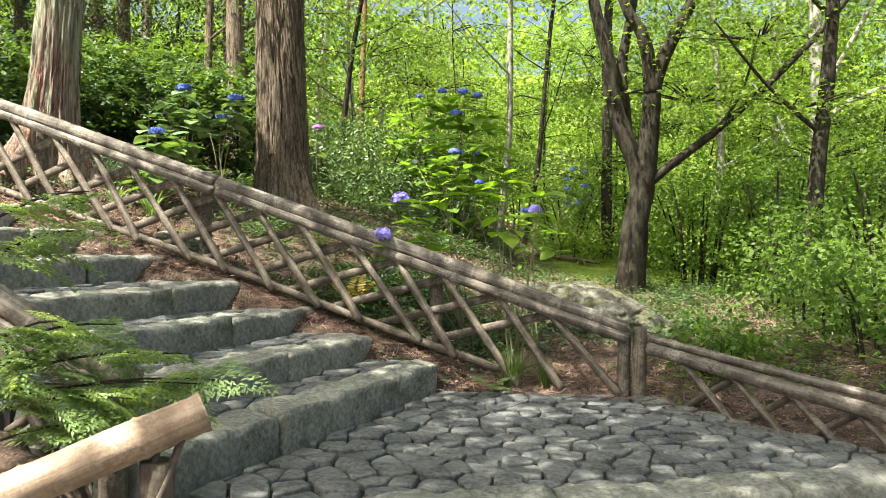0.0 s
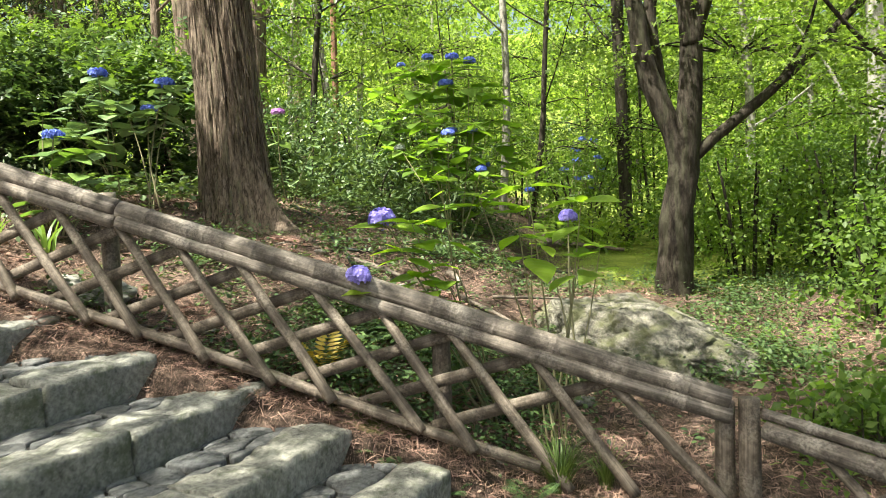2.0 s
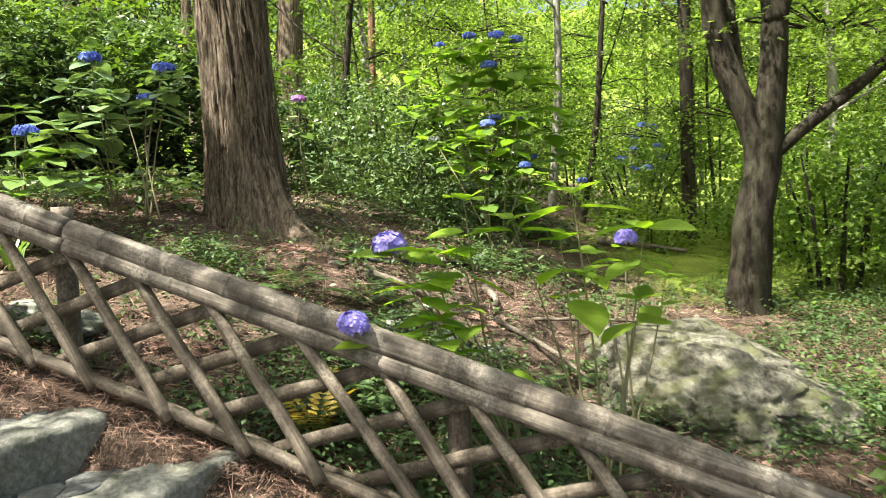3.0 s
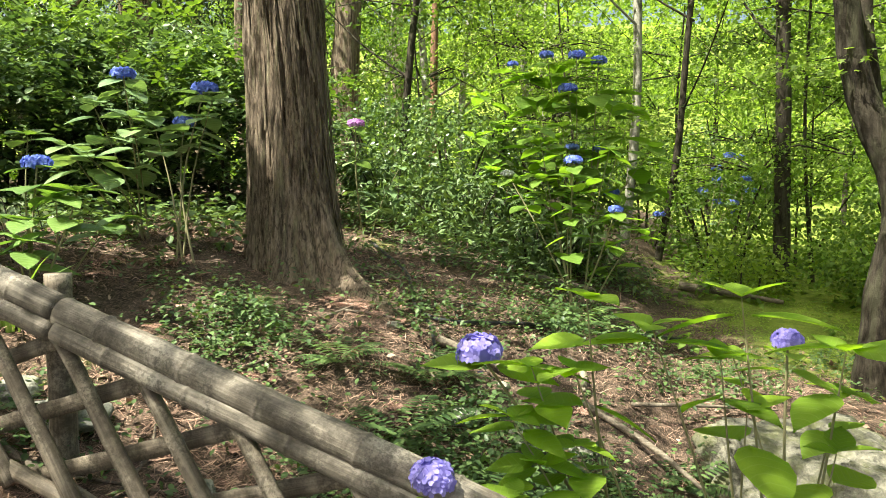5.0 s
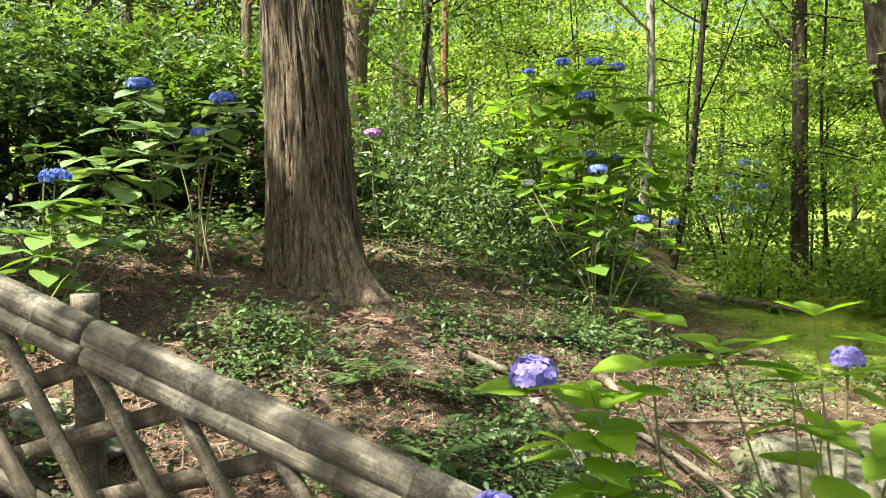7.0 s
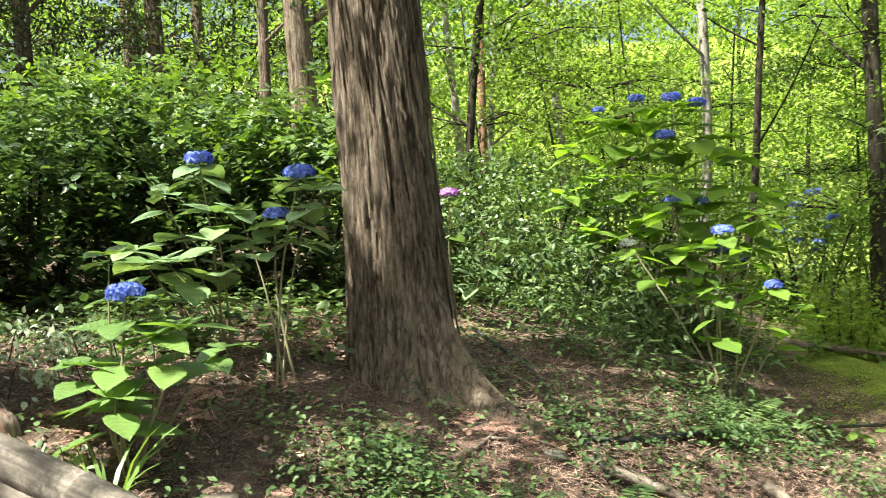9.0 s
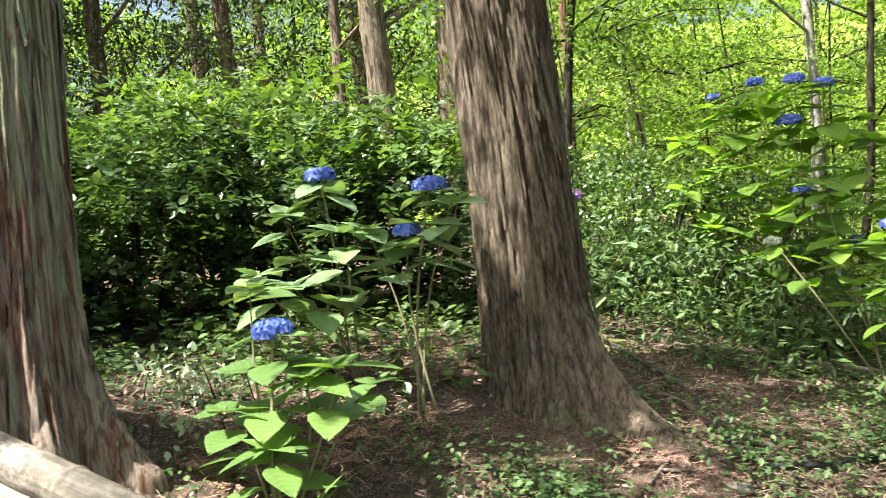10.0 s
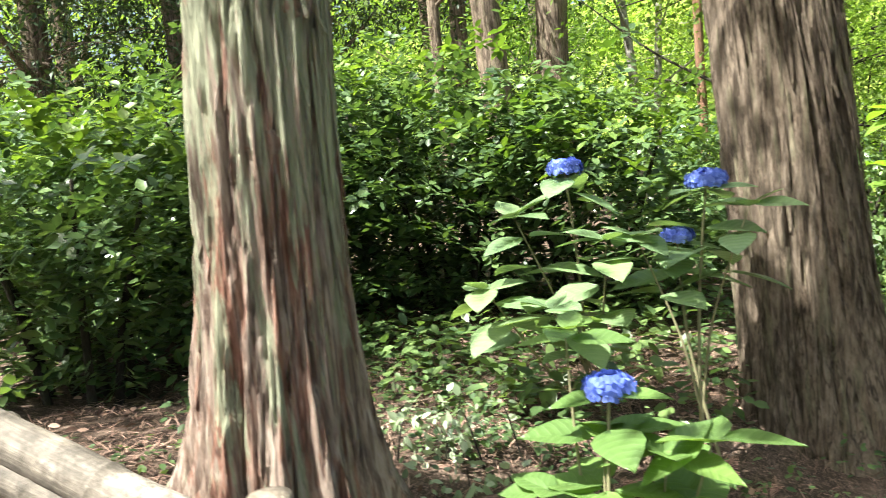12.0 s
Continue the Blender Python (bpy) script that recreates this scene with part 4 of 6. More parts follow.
TREE_A, TREE_B = (-1.85, 8.22, 1.02), (-3.375, 6.39, 1.44)
build_cypress(TREE_A, 0.236, (-0.043, 0.0), 0.40, ((-26, 0.46, 13), (-58, 0.10, 12), (205, 0.10, 16), (240, 0.08, 12), (275, 0.09, 13), (312, 0.07, 10), (100, 0.1, 25)), M_CYPRESS, 3, "old cypress with brown fibrous bark and a flared root", 7.6, 0.95)
build_cypress(TREE_B, 0.160, (0.080, 0.03), 0.62, ((-60, 0.12, 9), (-95, 0.09, 8), (205, 0.26, 12), (236, 0.14, 9), (262, 0.12, 8), (-30, 0.12, 9), (15, 0.16, 12)), M_CYPRESS_B, 8, "cypress with reddish bark streaked by pale green lichen", 8.2, 0.9, ((-62, 1.12, 0.05), (-28, 1.44, 0.042)))

Y = 9.0
branch_tree("maple_tree", "maple with several limbs, dark bark deepened for shade, and bright leaves", (1.84, Y, 0.2), [
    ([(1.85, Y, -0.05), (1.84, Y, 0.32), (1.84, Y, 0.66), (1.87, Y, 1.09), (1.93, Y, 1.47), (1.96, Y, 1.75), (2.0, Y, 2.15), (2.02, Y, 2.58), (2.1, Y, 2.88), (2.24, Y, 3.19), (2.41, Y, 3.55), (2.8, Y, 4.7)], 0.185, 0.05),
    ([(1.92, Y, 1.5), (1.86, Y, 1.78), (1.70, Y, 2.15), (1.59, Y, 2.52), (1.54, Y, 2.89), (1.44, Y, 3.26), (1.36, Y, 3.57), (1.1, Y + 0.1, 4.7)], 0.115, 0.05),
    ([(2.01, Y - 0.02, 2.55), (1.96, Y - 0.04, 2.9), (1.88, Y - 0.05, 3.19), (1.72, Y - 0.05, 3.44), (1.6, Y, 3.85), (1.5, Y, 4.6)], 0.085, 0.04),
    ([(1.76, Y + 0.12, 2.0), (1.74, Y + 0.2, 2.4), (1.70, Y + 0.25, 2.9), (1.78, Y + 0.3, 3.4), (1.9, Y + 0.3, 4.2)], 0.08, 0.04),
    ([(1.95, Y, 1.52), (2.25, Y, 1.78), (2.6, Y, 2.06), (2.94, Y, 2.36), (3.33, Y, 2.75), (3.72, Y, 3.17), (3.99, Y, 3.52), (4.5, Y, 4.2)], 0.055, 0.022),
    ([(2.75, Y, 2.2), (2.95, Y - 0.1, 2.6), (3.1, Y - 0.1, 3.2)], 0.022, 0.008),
# the first crown clump hangs out of view, sunward, to shade the trunk
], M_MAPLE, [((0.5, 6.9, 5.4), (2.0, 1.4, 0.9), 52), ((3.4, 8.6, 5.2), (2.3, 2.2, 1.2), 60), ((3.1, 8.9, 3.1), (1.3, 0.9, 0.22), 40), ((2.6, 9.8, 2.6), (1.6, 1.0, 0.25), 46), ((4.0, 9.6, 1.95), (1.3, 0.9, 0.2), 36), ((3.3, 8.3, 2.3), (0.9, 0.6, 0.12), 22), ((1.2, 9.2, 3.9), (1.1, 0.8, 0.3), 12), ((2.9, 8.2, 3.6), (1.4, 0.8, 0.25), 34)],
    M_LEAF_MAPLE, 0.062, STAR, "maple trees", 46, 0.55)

Y = 11.4
branch_tree("pale_tree", "pale grey trunk with a dark knot and thin limbs", (4.5, Y, 0.1), [
    ([(4.5, Y, 0.0), (4.5, Y, 0.8), (4.47, Y, 2.0), (4.47, Y, 2.8), (4.38, Y, 4.3), (4.3, Y, 7)], 0.13, 0.07),
    ([(4.50, Y, 2.2), (4.62, Y, 2.6), (4.9, Y, 2.85), (5.4, Y, 3.05)], 0.05, 0.03),
    ([(4.45, Y, 2.7), (4.75, Y, 3.4), (5.0, Y, 3.9), (5.5, Y, 5)], 0.045, 0.02),
    ([(4.45, Y, 1.9), (4.15, Y, 2.2), (3.95, Y, 2.6), (3.6, Y, 3.1)], 0.035, 0.012),
    ([(4.42, Y - 0.08, 1.18), (4.52, Y - 0.14, 1.22), (4.62, Y - 0.08, 1.2)], 0.08, 0.07),
], M_PALE, [((4.3, 11.2, 6.2), (2.6, 2.2, 1.6), 90), ((5.6, 11.6, 4.0), (1.3, 1.2, 0.7), 26)], M_LEAF_WOOD, 0.085, LEAF, "", 36, 0.55)


def straight_tree(name, label, x, y, r, top, lean, material, crown, leaf_material, size=0.09, shape=LEAF, group="", limbs=3, seed=0, per=34, spray=0.55):
    r_ = random.Random(seed)
    z0 = ground_z(x, y) - 0.1
    p = [Vector((x + lean[0] * h + 0.05 * math.sin(h * 1.3 + seed), y + lean[1] * h, z0 + h)) for h in np.linspace(0, top, 6)]
    parts = [([tuple(q) for q in p], r, r * 0.45)]
    for k in range(limbs):
        o = p[1].lerp(p[4], (k + 0.5) / limbs)
        a = r_.uniform(0, 6.28)
        d = Vector((math.cos(a), math.sin(a), 0.5)) * r_.uniform(0.9, 1.7)
        parts.append(([tuple(o), tuple(o + d * 0.5 + Vector((0, 0, 0.1))), tuple(o + d + Vector((0, 0, 0.35)))], r * 0.32, r * 0.1))
    return branch_tree(name, label, (x, y, z0), parts, material, crown, leaf_material, size, shape, group, per, spray)


straight_tree("cypress_tree", "distant cypress trunk with dark brown bark", -4.42, 13.0, 0.19, 8, (0, 0), M_CYPRESS, [((-4.5, 13.1, 7.6), (1.6, 1.5, 2.0), 50)], M_LEAF_CYP, 0.12, NARROW, "cypress trees", 2, 1)
straight_tree("cypress_tree", "distant cypress trunk with dark brown bark", -5.3, 13.9, 0.09, 8, (-0.01, 0), M_CYPRESS, [((-5.9, 14.2, 7.2), (1.4, 1.4, 1.8), 36)], M_LEAF_CYP, 0.12, NARROW, "cypress trees", 2, 2)
straight_tree("cypress_tree", "distant cypress trunk with dark brown bark", -4.14, 15.0, 0.25, 9, (0, 0), M_CYPRESS, [((-4.1, 15.2, 8.2), (1.8, 1.6, 2.0), 50)], M_LEAF_CYP, 0.12, NARROW, "cypress trees", 3, 3)
straight_tree("red_pine", "distant slender tree with bare orange-red bark", -2.33, 13.4, 0.055, 9, (-0.005, 0), M_RED, [((-2.3, 13.5, 8.5), (1.5, 1.4, 1.5), 40)], M_LEAF_CYP, 0.12, NARROW, "", 2, 4)
straight_tree("pale_tree", "slim pale-barked woodland tree", 0.12, 13.4, 0.062, 9, (0.02, 0), M_PALE, [((0.1, 13.9, 7.4), (2.4, 2, 1.8), 70)], M_LEAF_WOOD, 0.1, LEAF, "woodland trees", 3, 5)
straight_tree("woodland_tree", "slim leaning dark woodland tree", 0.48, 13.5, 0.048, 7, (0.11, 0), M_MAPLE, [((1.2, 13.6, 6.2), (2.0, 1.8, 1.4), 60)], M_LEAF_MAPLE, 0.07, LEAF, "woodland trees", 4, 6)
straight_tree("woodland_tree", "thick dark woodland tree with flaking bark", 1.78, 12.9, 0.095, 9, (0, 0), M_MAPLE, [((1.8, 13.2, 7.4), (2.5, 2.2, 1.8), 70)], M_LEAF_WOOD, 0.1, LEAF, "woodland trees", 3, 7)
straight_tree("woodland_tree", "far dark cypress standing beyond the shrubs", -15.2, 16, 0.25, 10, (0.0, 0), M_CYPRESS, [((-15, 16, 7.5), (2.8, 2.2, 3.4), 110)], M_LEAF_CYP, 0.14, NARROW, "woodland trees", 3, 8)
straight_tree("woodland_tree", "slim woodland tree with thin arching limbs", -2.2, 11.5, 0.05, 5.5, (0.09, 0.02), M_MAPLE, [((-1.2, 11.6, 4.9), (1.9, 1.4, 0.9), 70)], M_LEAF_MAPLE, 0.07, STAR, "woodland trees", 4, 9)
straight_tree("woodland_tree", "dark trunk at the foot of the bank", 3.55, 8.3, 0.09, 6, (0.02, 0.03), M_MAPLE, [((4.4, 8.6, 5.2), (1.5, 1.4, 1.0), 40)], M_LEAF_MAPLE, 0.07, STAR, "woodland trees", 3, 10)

for k, (x, y, r, h) in enumerate(((-9.5, 17, 0.2, 9), (-7.6, 20, 0.18, 9), (-12.5, 15.5, 0.22, 10), (-6.2, 24, 0.2, 10), (-11, 22, 0.2, 10), (-16.5, 14, 0.2, 9))):
    straight_tree("cypress_tree", "distant dark-green cypress beyond the shrubs", x, y, r, h, (0, 0), M_CYPRESS, [((x, y, ground_z(x, y) + h * f), (2.2 - 1.1 * f, 2.2 - 1.1 * f, 0.9), 42) for f in (0.22, 0.4, 0.58, 0.76, 0.94)], M_LEAF_CYP, 0.13, NARROW, "cypress trees", 4, 60 + k)

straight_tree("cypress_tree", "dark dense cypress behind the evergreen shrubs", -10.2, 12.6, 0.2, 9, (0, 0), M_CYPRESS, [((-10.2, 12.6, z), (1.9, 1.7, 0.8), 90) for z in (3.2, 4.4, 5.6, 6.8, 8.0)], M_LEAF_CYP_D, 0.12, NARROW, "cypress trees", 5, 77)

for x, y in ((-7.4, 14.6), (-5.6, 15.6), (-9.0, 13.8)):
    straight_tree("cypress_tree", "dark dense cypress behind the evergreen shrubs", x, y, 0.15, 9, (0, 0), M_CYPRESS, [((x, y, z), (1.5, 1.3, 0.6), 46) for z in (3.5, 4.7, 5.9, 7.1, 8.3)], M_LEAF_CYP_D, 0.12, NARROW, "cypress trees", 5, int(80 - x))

# the wood behind: slim trees with bright crowns, thinning to a far mass of leaves
wood_rng = random.Random(21)
made = 0
while made < 26:
    x, y = wood_rng.uniform(-16, 17), wood_rng.uniform(12.5, 27)
    if abs(x - 0.3) > 0.75 * y or (x < -3.4 and y < 17 and x > -9):
        continue
    made += 1
    h = wood_rng.uniform(4.5, 8.5)
    z0 = ground_z(x, y)
    bright = wood_rng.random() < 0.62
    crown = []
    for _ in range(3):
        crown.append(((x + wood_rng.uniform(-1.6, 1.6), y + wood_rng.uniform(-1.2, 1.2), z0 + h * wood_rng.uniform(0.35, 1.0)), (wood_rng.uniform(1.3, 2.3), 1.6, wood_rng.uniform(0.5, 1.2)), 36))
    straight_tree("woodland_tree", "slim woodland tree with bright green leaves" if bright else "slim woodland tree with mid-green leaves", x, y, wood_rng.uniform(0.03, 0.09), h,
                  (wood_rng.uniform(-0.06, 0.06), wood_rng.uniform(-0.03, 0.03)), M_MAPLE if wood_rng.random() < 0.6 else M_PALE, crown,
                  M_LEAF_MAPLE if bright else M_LEAF_WOOD, 0.072, LEAF, "woodland trees", 3, 100 + made, 56, 0.62)


# an under-storey of saplings with layered low sprays
made = 0
while made < 22:
    x, y = wood_rng.uniform(-2.6, 9), wood_rng.uniform(11.0, 17)
    if x > 0.62 * y or (0 < x < 1.8 and y < 13.6):
        continue
    made += 1
    z0 = ground_z(x, y)
    h = wood_rng.uniform(2.4, 4.4)
    crown = [((x + wood_rng.uniform(-0.8, 0.8), y + wood_rng.uniform(-0.6, 0.6), z0 + h * f), (wood_rng.uniform(0.9, 1.5), 1.0, 0.2), 22) for f in (0.34, 0.56, 0.78, 1.0)]
    kind_of = made % 4
    straight_tree("sapling", "young tree with layers of bright green leaves" if kind_of < 2 else "young tree with layers of mid-green leaves", x, y, wood_rng.uniform(0.014, 0.028), h, (wood_rng.uniform(-0.12, 0.12), 0), M_MAPLE, crown,
                  M_LEAF_MAPLE if kind_of < 2 else M_LEAF_WOOD if kind_of == 2 else M_LEAF_FRESH, 0.058, LEAF, "saplings", 3, 300 + made, 50, 0.5)

# unseen tall trees beside and behind the path, added so their crowns dapple it
SHIFT = Vector((0.75, -0.95, 0))
for k, (x, y, crowns) in enumerate((
    (-4.6, 0.4, (((-2.4, 2.2, 7.2), (2.1, 1.6, 0.9), 125), ((-4.6, 2.6, 7.6), (1.8, 1.5, 0.9), 85), ((-3.6, 0.4, 7.4), (1.8, 1.5, 0.8), 60))),
    (-7.2, 3.4, (((-1.3, 3.5, 7.8), (1.2, 1.1, 0.7), 78), ((-2.7, 5.2, 7.0), (1.6, 1.2, 0.8), 54), ((-4.6, 6.9, 7.0), (1.3, 1.0, 0.9), 28), ((-6.9, 6.4, 7.8), (1.5, 1.0, 0.8), 36), ((-4.2, 4.1, 7.5), (0.9, 0.8, 0.5), 13), ((-7.3, 5.4, 7.4), (0.9, 0.8, 0.5), 10))),
    (3.4, -0.8, (((1.4, 0.4, 7.2), (2.4, 2.0, 1.0), 60), ((3.4, 2.2, 7.6), (1.6, 1.6, 0.9), 36), ((-0.2, 2.6, 8.4), (1.7, 1.5, 0.8), 66), ((-1.4, 1.5, 7.4), (0.9, 0.8, 0.5), 22))),
    (6.0, 1.6, (((5.6, 2.6, 8.0), (2.0, 1.8, 1.0), 50),)),
    (0.4, -6.0, (((0.0, -5.0, 6.0), (3.2, 2.4, 2.4), 90),)), (-5.5, -5.5, (((-5.0, -5.0, 5.6), (3.0, 2.4, 2.6), 80),)), (6.5, -4.5, (((6.2, -4.0, 5.6), (3.0, 2.4, 2.6), 80),)),
    (9.0, 2.0, (((8.6, 2.2, 5.4), (2.4, 2.2, 2.6), 70),)), (-10.5, 1.0, (((-10.3, 1.2, 5.4), (2.2, 2.2, 2.6), 60),)))):
    straight_tree("unseen_shade_tree", "unseen broad-crowned tree added to shade the path and bank", x, y, 0.16, 7.6, (0.02, 0.02), M_MAPLE, [(tuple(Vector(c) + SHIFT), r_, n_) for c, r_, n_ in crowns], M_LEAF_WOOD, 0.12, LEAF, "canopy trees", 4, 500 + k)


def far_wood():
    centres = []
    r = random.Random(5)
    for _ in range(3200):
        a = r.uniform(-1.25, 1.25)
        d = r.uniform(27, 46)
        top = 9.5 + 3 * noise.noise(Vector((a * 5, 0, 0)))
        z = 0.3 + top * r.random() ** 1.1
        if noise.noise(Vector((math.sin(a) * d * 0.28, d * 0.1, z * 0.42))) > -0.12:
            centres.append((math.sin(a) * d, math.cos(a) * d, z + max(0, (d - 32) * 0.2)))
    v, t = spray_cloud(centres, 1.3, 46, 0.34, LEAF, 0.35)
    tagged(new("far_woods", arrays_mesh("far_woods", v, t, M_LEAF_MAPLE)), "sunlit mass of distant woodland leaves", "woods", kind="stuff")


far_wood()


# ---- shrubs ----
def shrub(name, label, at, radius, sprays, leaf_material, size, shape=LEAF, group="", per=30, spray=0.26, flat=0.5, stems=7, fresh=0):
    ob = thing(name, at, label, "shrub", group)
    r = random.Random(int(at[0] * 100) + int(at[1] * 10))
    for k in range(stems):
        a = 6.28 * k / stems + r.uniform(-0.3, 0.3)
        tip = Vector((math.cos(a) * radius[0] * 0.6, math.sin(a) * radius[1] * 0.6, radius[2] * r.uniform(1.2, 1.8)))
        foot = Vector((math.cos(a) * 0.18, math.sin(a) * 0.18, -0.1))
        part("stem", mesh_of("stem", *tube(smooth_line([foot, foot * 0.4 + tip * 0.5 + Vector((0, 0, 0.1)), tip], 9), np.linspace(0.026, 0.008, 9) * min(1, radius[2] * 1.6), 7, 0.1), M_MAPLE, True), ob)
    c = in_ellipsoid(sprays, (0, 0, radius[2] * 1.08), radius, 0.5)
    if fresh:
        v, t = whorl_cloud(c, spray, per // 7, 7, size * 1.35, shape)
    else:
        v, t = spray_cloud(c, spray, per, size, shape, flat, 0.25, 0.85)
    part("foliage", arrays_mesh("foliage", v, t, leaf_material), ob)
    if fresh:
        # a layer of lighter yellow-green leaves, kept to the upper part only
        c = in_ellipsoid(fresh * 2, (0, 0, radius[2] * 1.12), [q * 1.06 for q in radius], 0.9)
        c = c[c[:, 2] > radius[2] * 1.25]
        v, t = whorl_cloud(c, spray * 0.8, per // 7, 7, size * 1.3, shape)
        tagged(part("new_growth", arrays_mesh("new_growth", v, t, M_LEAF_FRESH), ob, "bright yellow-green leaves on the upper part"), kind="stuff")
    return ob


def on_ground(x, y, dz=0.0):
    return (x, y, ground_z(x, y) + dz)


for x, y, rx, ry, h, n in ((-7.6, 9.6, 1.4, 1.0, 1.6, 120), (-6.1, 8.7, 1.2, 0.9, 1.45, 120), (-4.9, 8.9, 1.0, 0.9, 1.5, 120), (-3.9, 9.5, 1.0, 0.8, 1.55, 110), (-3.0, 9.7, 0.85, 0.7, 1.3, 80), (-5.4, 10.8, 1.3, 0.9, 1.7, 90), (-5.2, 7.6, 0.8, 0.6, 1.25, 70)):
    shrub("evergreen_shrub", "dense glossy dark-green evergreen shrub in the shade", on_ground(x, y), (rx, ry, h / 2), n, M_LEAF_SHRUB, 0.056, OVAL, "evergreen shrubs", 77, 0.3, fresh=16)
for x, y, rx, ry, h, n in ((-1.5, 10.9, 0.9, 0.6, 1.1, 58), (-0.7, 11.6, 0.9, 0.6, 1.15, 52), (-2.4, 11.6, 0.8, 0.6, 1.2, 48), (3.6, 10.4, 0.8, 0.6, 1.2, 46)):
    shrub("evergreen_shrub", "small dark evergreen shrub under the trees", on_ground(x, y), (rx, ry, h / 2), n, M_LEAF_SHRUB, 0.05, LEAF, "evergreen shrubs", 80, 0.26)
for x, y, rx, ry, h, n in ((-1.2, 10.2, 0.8, 0.5, 0.55, 44), (-0.5, 10.0, 0.6, 0.5, 0.5, 34), (-1.9, 10.4, 0.6, 0.5, 0.6, 36)):
    shrub("bamboo_grass", "clump of narrow-leaved bamboo grass under the trees", on_ground(x, y), (rx, ry, h / 2), n, M_LEAF_LOW, 0.085, NARROW, "bamboo grass", 40, 0.2)
for x, y, rx, ry, h, n in ((2.7, 9.9, 0.7, 0.5, 1.3, 44), (3.4, 9.2, 0.7, 0.6, 1.5, 50), (3.2, 7.8, 0.6, 0.5, 1.0, 40), (3.1, 6.7, 0.5, 0.45, 0.7, 30), (2.1, 5.6, 0.3, 0.25, 0.3, 14), (4.3, 8.4, 0.8, 0.7, 1.5, 50), (5.3, 9.4, 0.9, 0.7, 1.7, 54), (3.9, 11.0, 0.9, 0.6, 1.6, 50), (2.9, 11.8, 1.0, 0.8, 1.4, 60), (4.6, 13.0, 1.3, 1.0, 1.7, 60), (1.2, 13.4, 0.9, 0.8, 1.3, 50), (6.4, 10.0, 1.3, 1.1, 2.0, 60), (3.3, 5.9, 0.6, 0.5, 0.8, 34), (6.0, 13.5, 1.5, 1.1, 2.2, 60)):
    shrub("leafy_shrub", "loose sunlit green shrub on the woodland floor", on_ground(x, y), (rx, ry, h / 2), n, M_LEAF_WOOD, 0.056, LEAF, "woodland shrubs", 60, 0.26)


for x, y, rx, ry, h, n in ((1.3, 12.2, 0.5, 0.4, 0.6, 26), (2.8, 12.0, 0.8, 0.5, 0.9, 40), (3.6, 12.0, 0.9, 0.6, 1.1, 44), (2.2, 14.5, 1.2, 0.7, 1.2, 50), (0.3, 14.8, 1.0, 0.7, 1.1, 44)):
    shrub("leafy_shrub", "low bright yellow-green shrub at the edge of the moss", on_ground(x, y), (rx, ry, h / 2), n, M_LEAF_MAPLE, 0.06, LEAF, "bright shrubs", 46, 0.24, stems=4)


# ---- hydrangeas ----
HYD_LEAF = arrays_mesh("leaf", *BROAD, M_LEAF_HYD)
HYD_LEAF_Y = arrays_mesh("leaf", *BROAD, M_LEAF_HYD_Y)
HYD_LEAF_L = arrays_mesh("leaf", *BROAD, M_LEAF_HYD_L)
HYD_LEAF_N = arrays_mesh("leaf", *BROAD, M_LEAF_HYD_N)


def flower_mesh(radius, material, seed, flat=0.5):
    n = 70
    r = np.random.default_rng(seed)
    d = r.normal(size=(n, 3))
    d[:, 2] = np.abs(d[:, 2]) - 0.25
    d /= np.linalg.norm(d, axis=1, keepdims=True)
    c = d * np.array([1, 1, flat]) * radius * r.uniform(0.85, 1.06, (n, 1))
    p, f, u = [], [], []
    for i in range(n):
        a = np.cross(d[i], [0.3, 0.5, 0.8])
        a /= np.linalg.norm(a)
        b = np.cross(d[i], a)
        t0 = r.uniform(0, 1.57)
        for k in range(4):
            ang = t0 + k * 1.571
            p.append(c[i])
            f.append(a * math.cos(ang) + b * math.sin(ang) + d[i] * 0.25)
            u.append(d[i])
    petal = (np.array([(0, 0, 0), (-0.42, 0.5, 0.03), (-0.2, 0.95, 0), (0.2, 0.95, 0), (0.42, 0.5, 0.03)]), np.array([(0, 2, 1), (0, 3, 2), (0, 4, 3)]))
    v, t = leaves(np.array(p), np.array(f), np.array(u), np.full(len(p), radius * 0.34), petal)
    core, faces = [(0, 0, 0.88 * radius * flat)], []
    for i in range(1, 5):
        for k in range(10):
            lat, lon = math.pi * i / 5, math.pi * k / 5
            core.append((0.88 * radius * math.sin(lat) * math.cos(lon), 0.88 * radius * math.sin(lat) * math.sin(lon), 0.88 * radius * flat * max(math.cos(lat), -0.4)))
            a, b = 1 + (i - 1) * 10 + k, 1 + (i - 1) * 10 + (k + 1) % 10
            faces += [(0, a, b)] if i == 1 else [(a - 10, a, b), (a - 10, b, b - 10)]
    faces += [(31 + (k + 1) % 10, 31 + k, 31) for k in range(1, 9)]
    v, t = stack((v, t), (np.array(core), np.array(faces)))
    return arrays_mesh("flower_head", v, t, material)


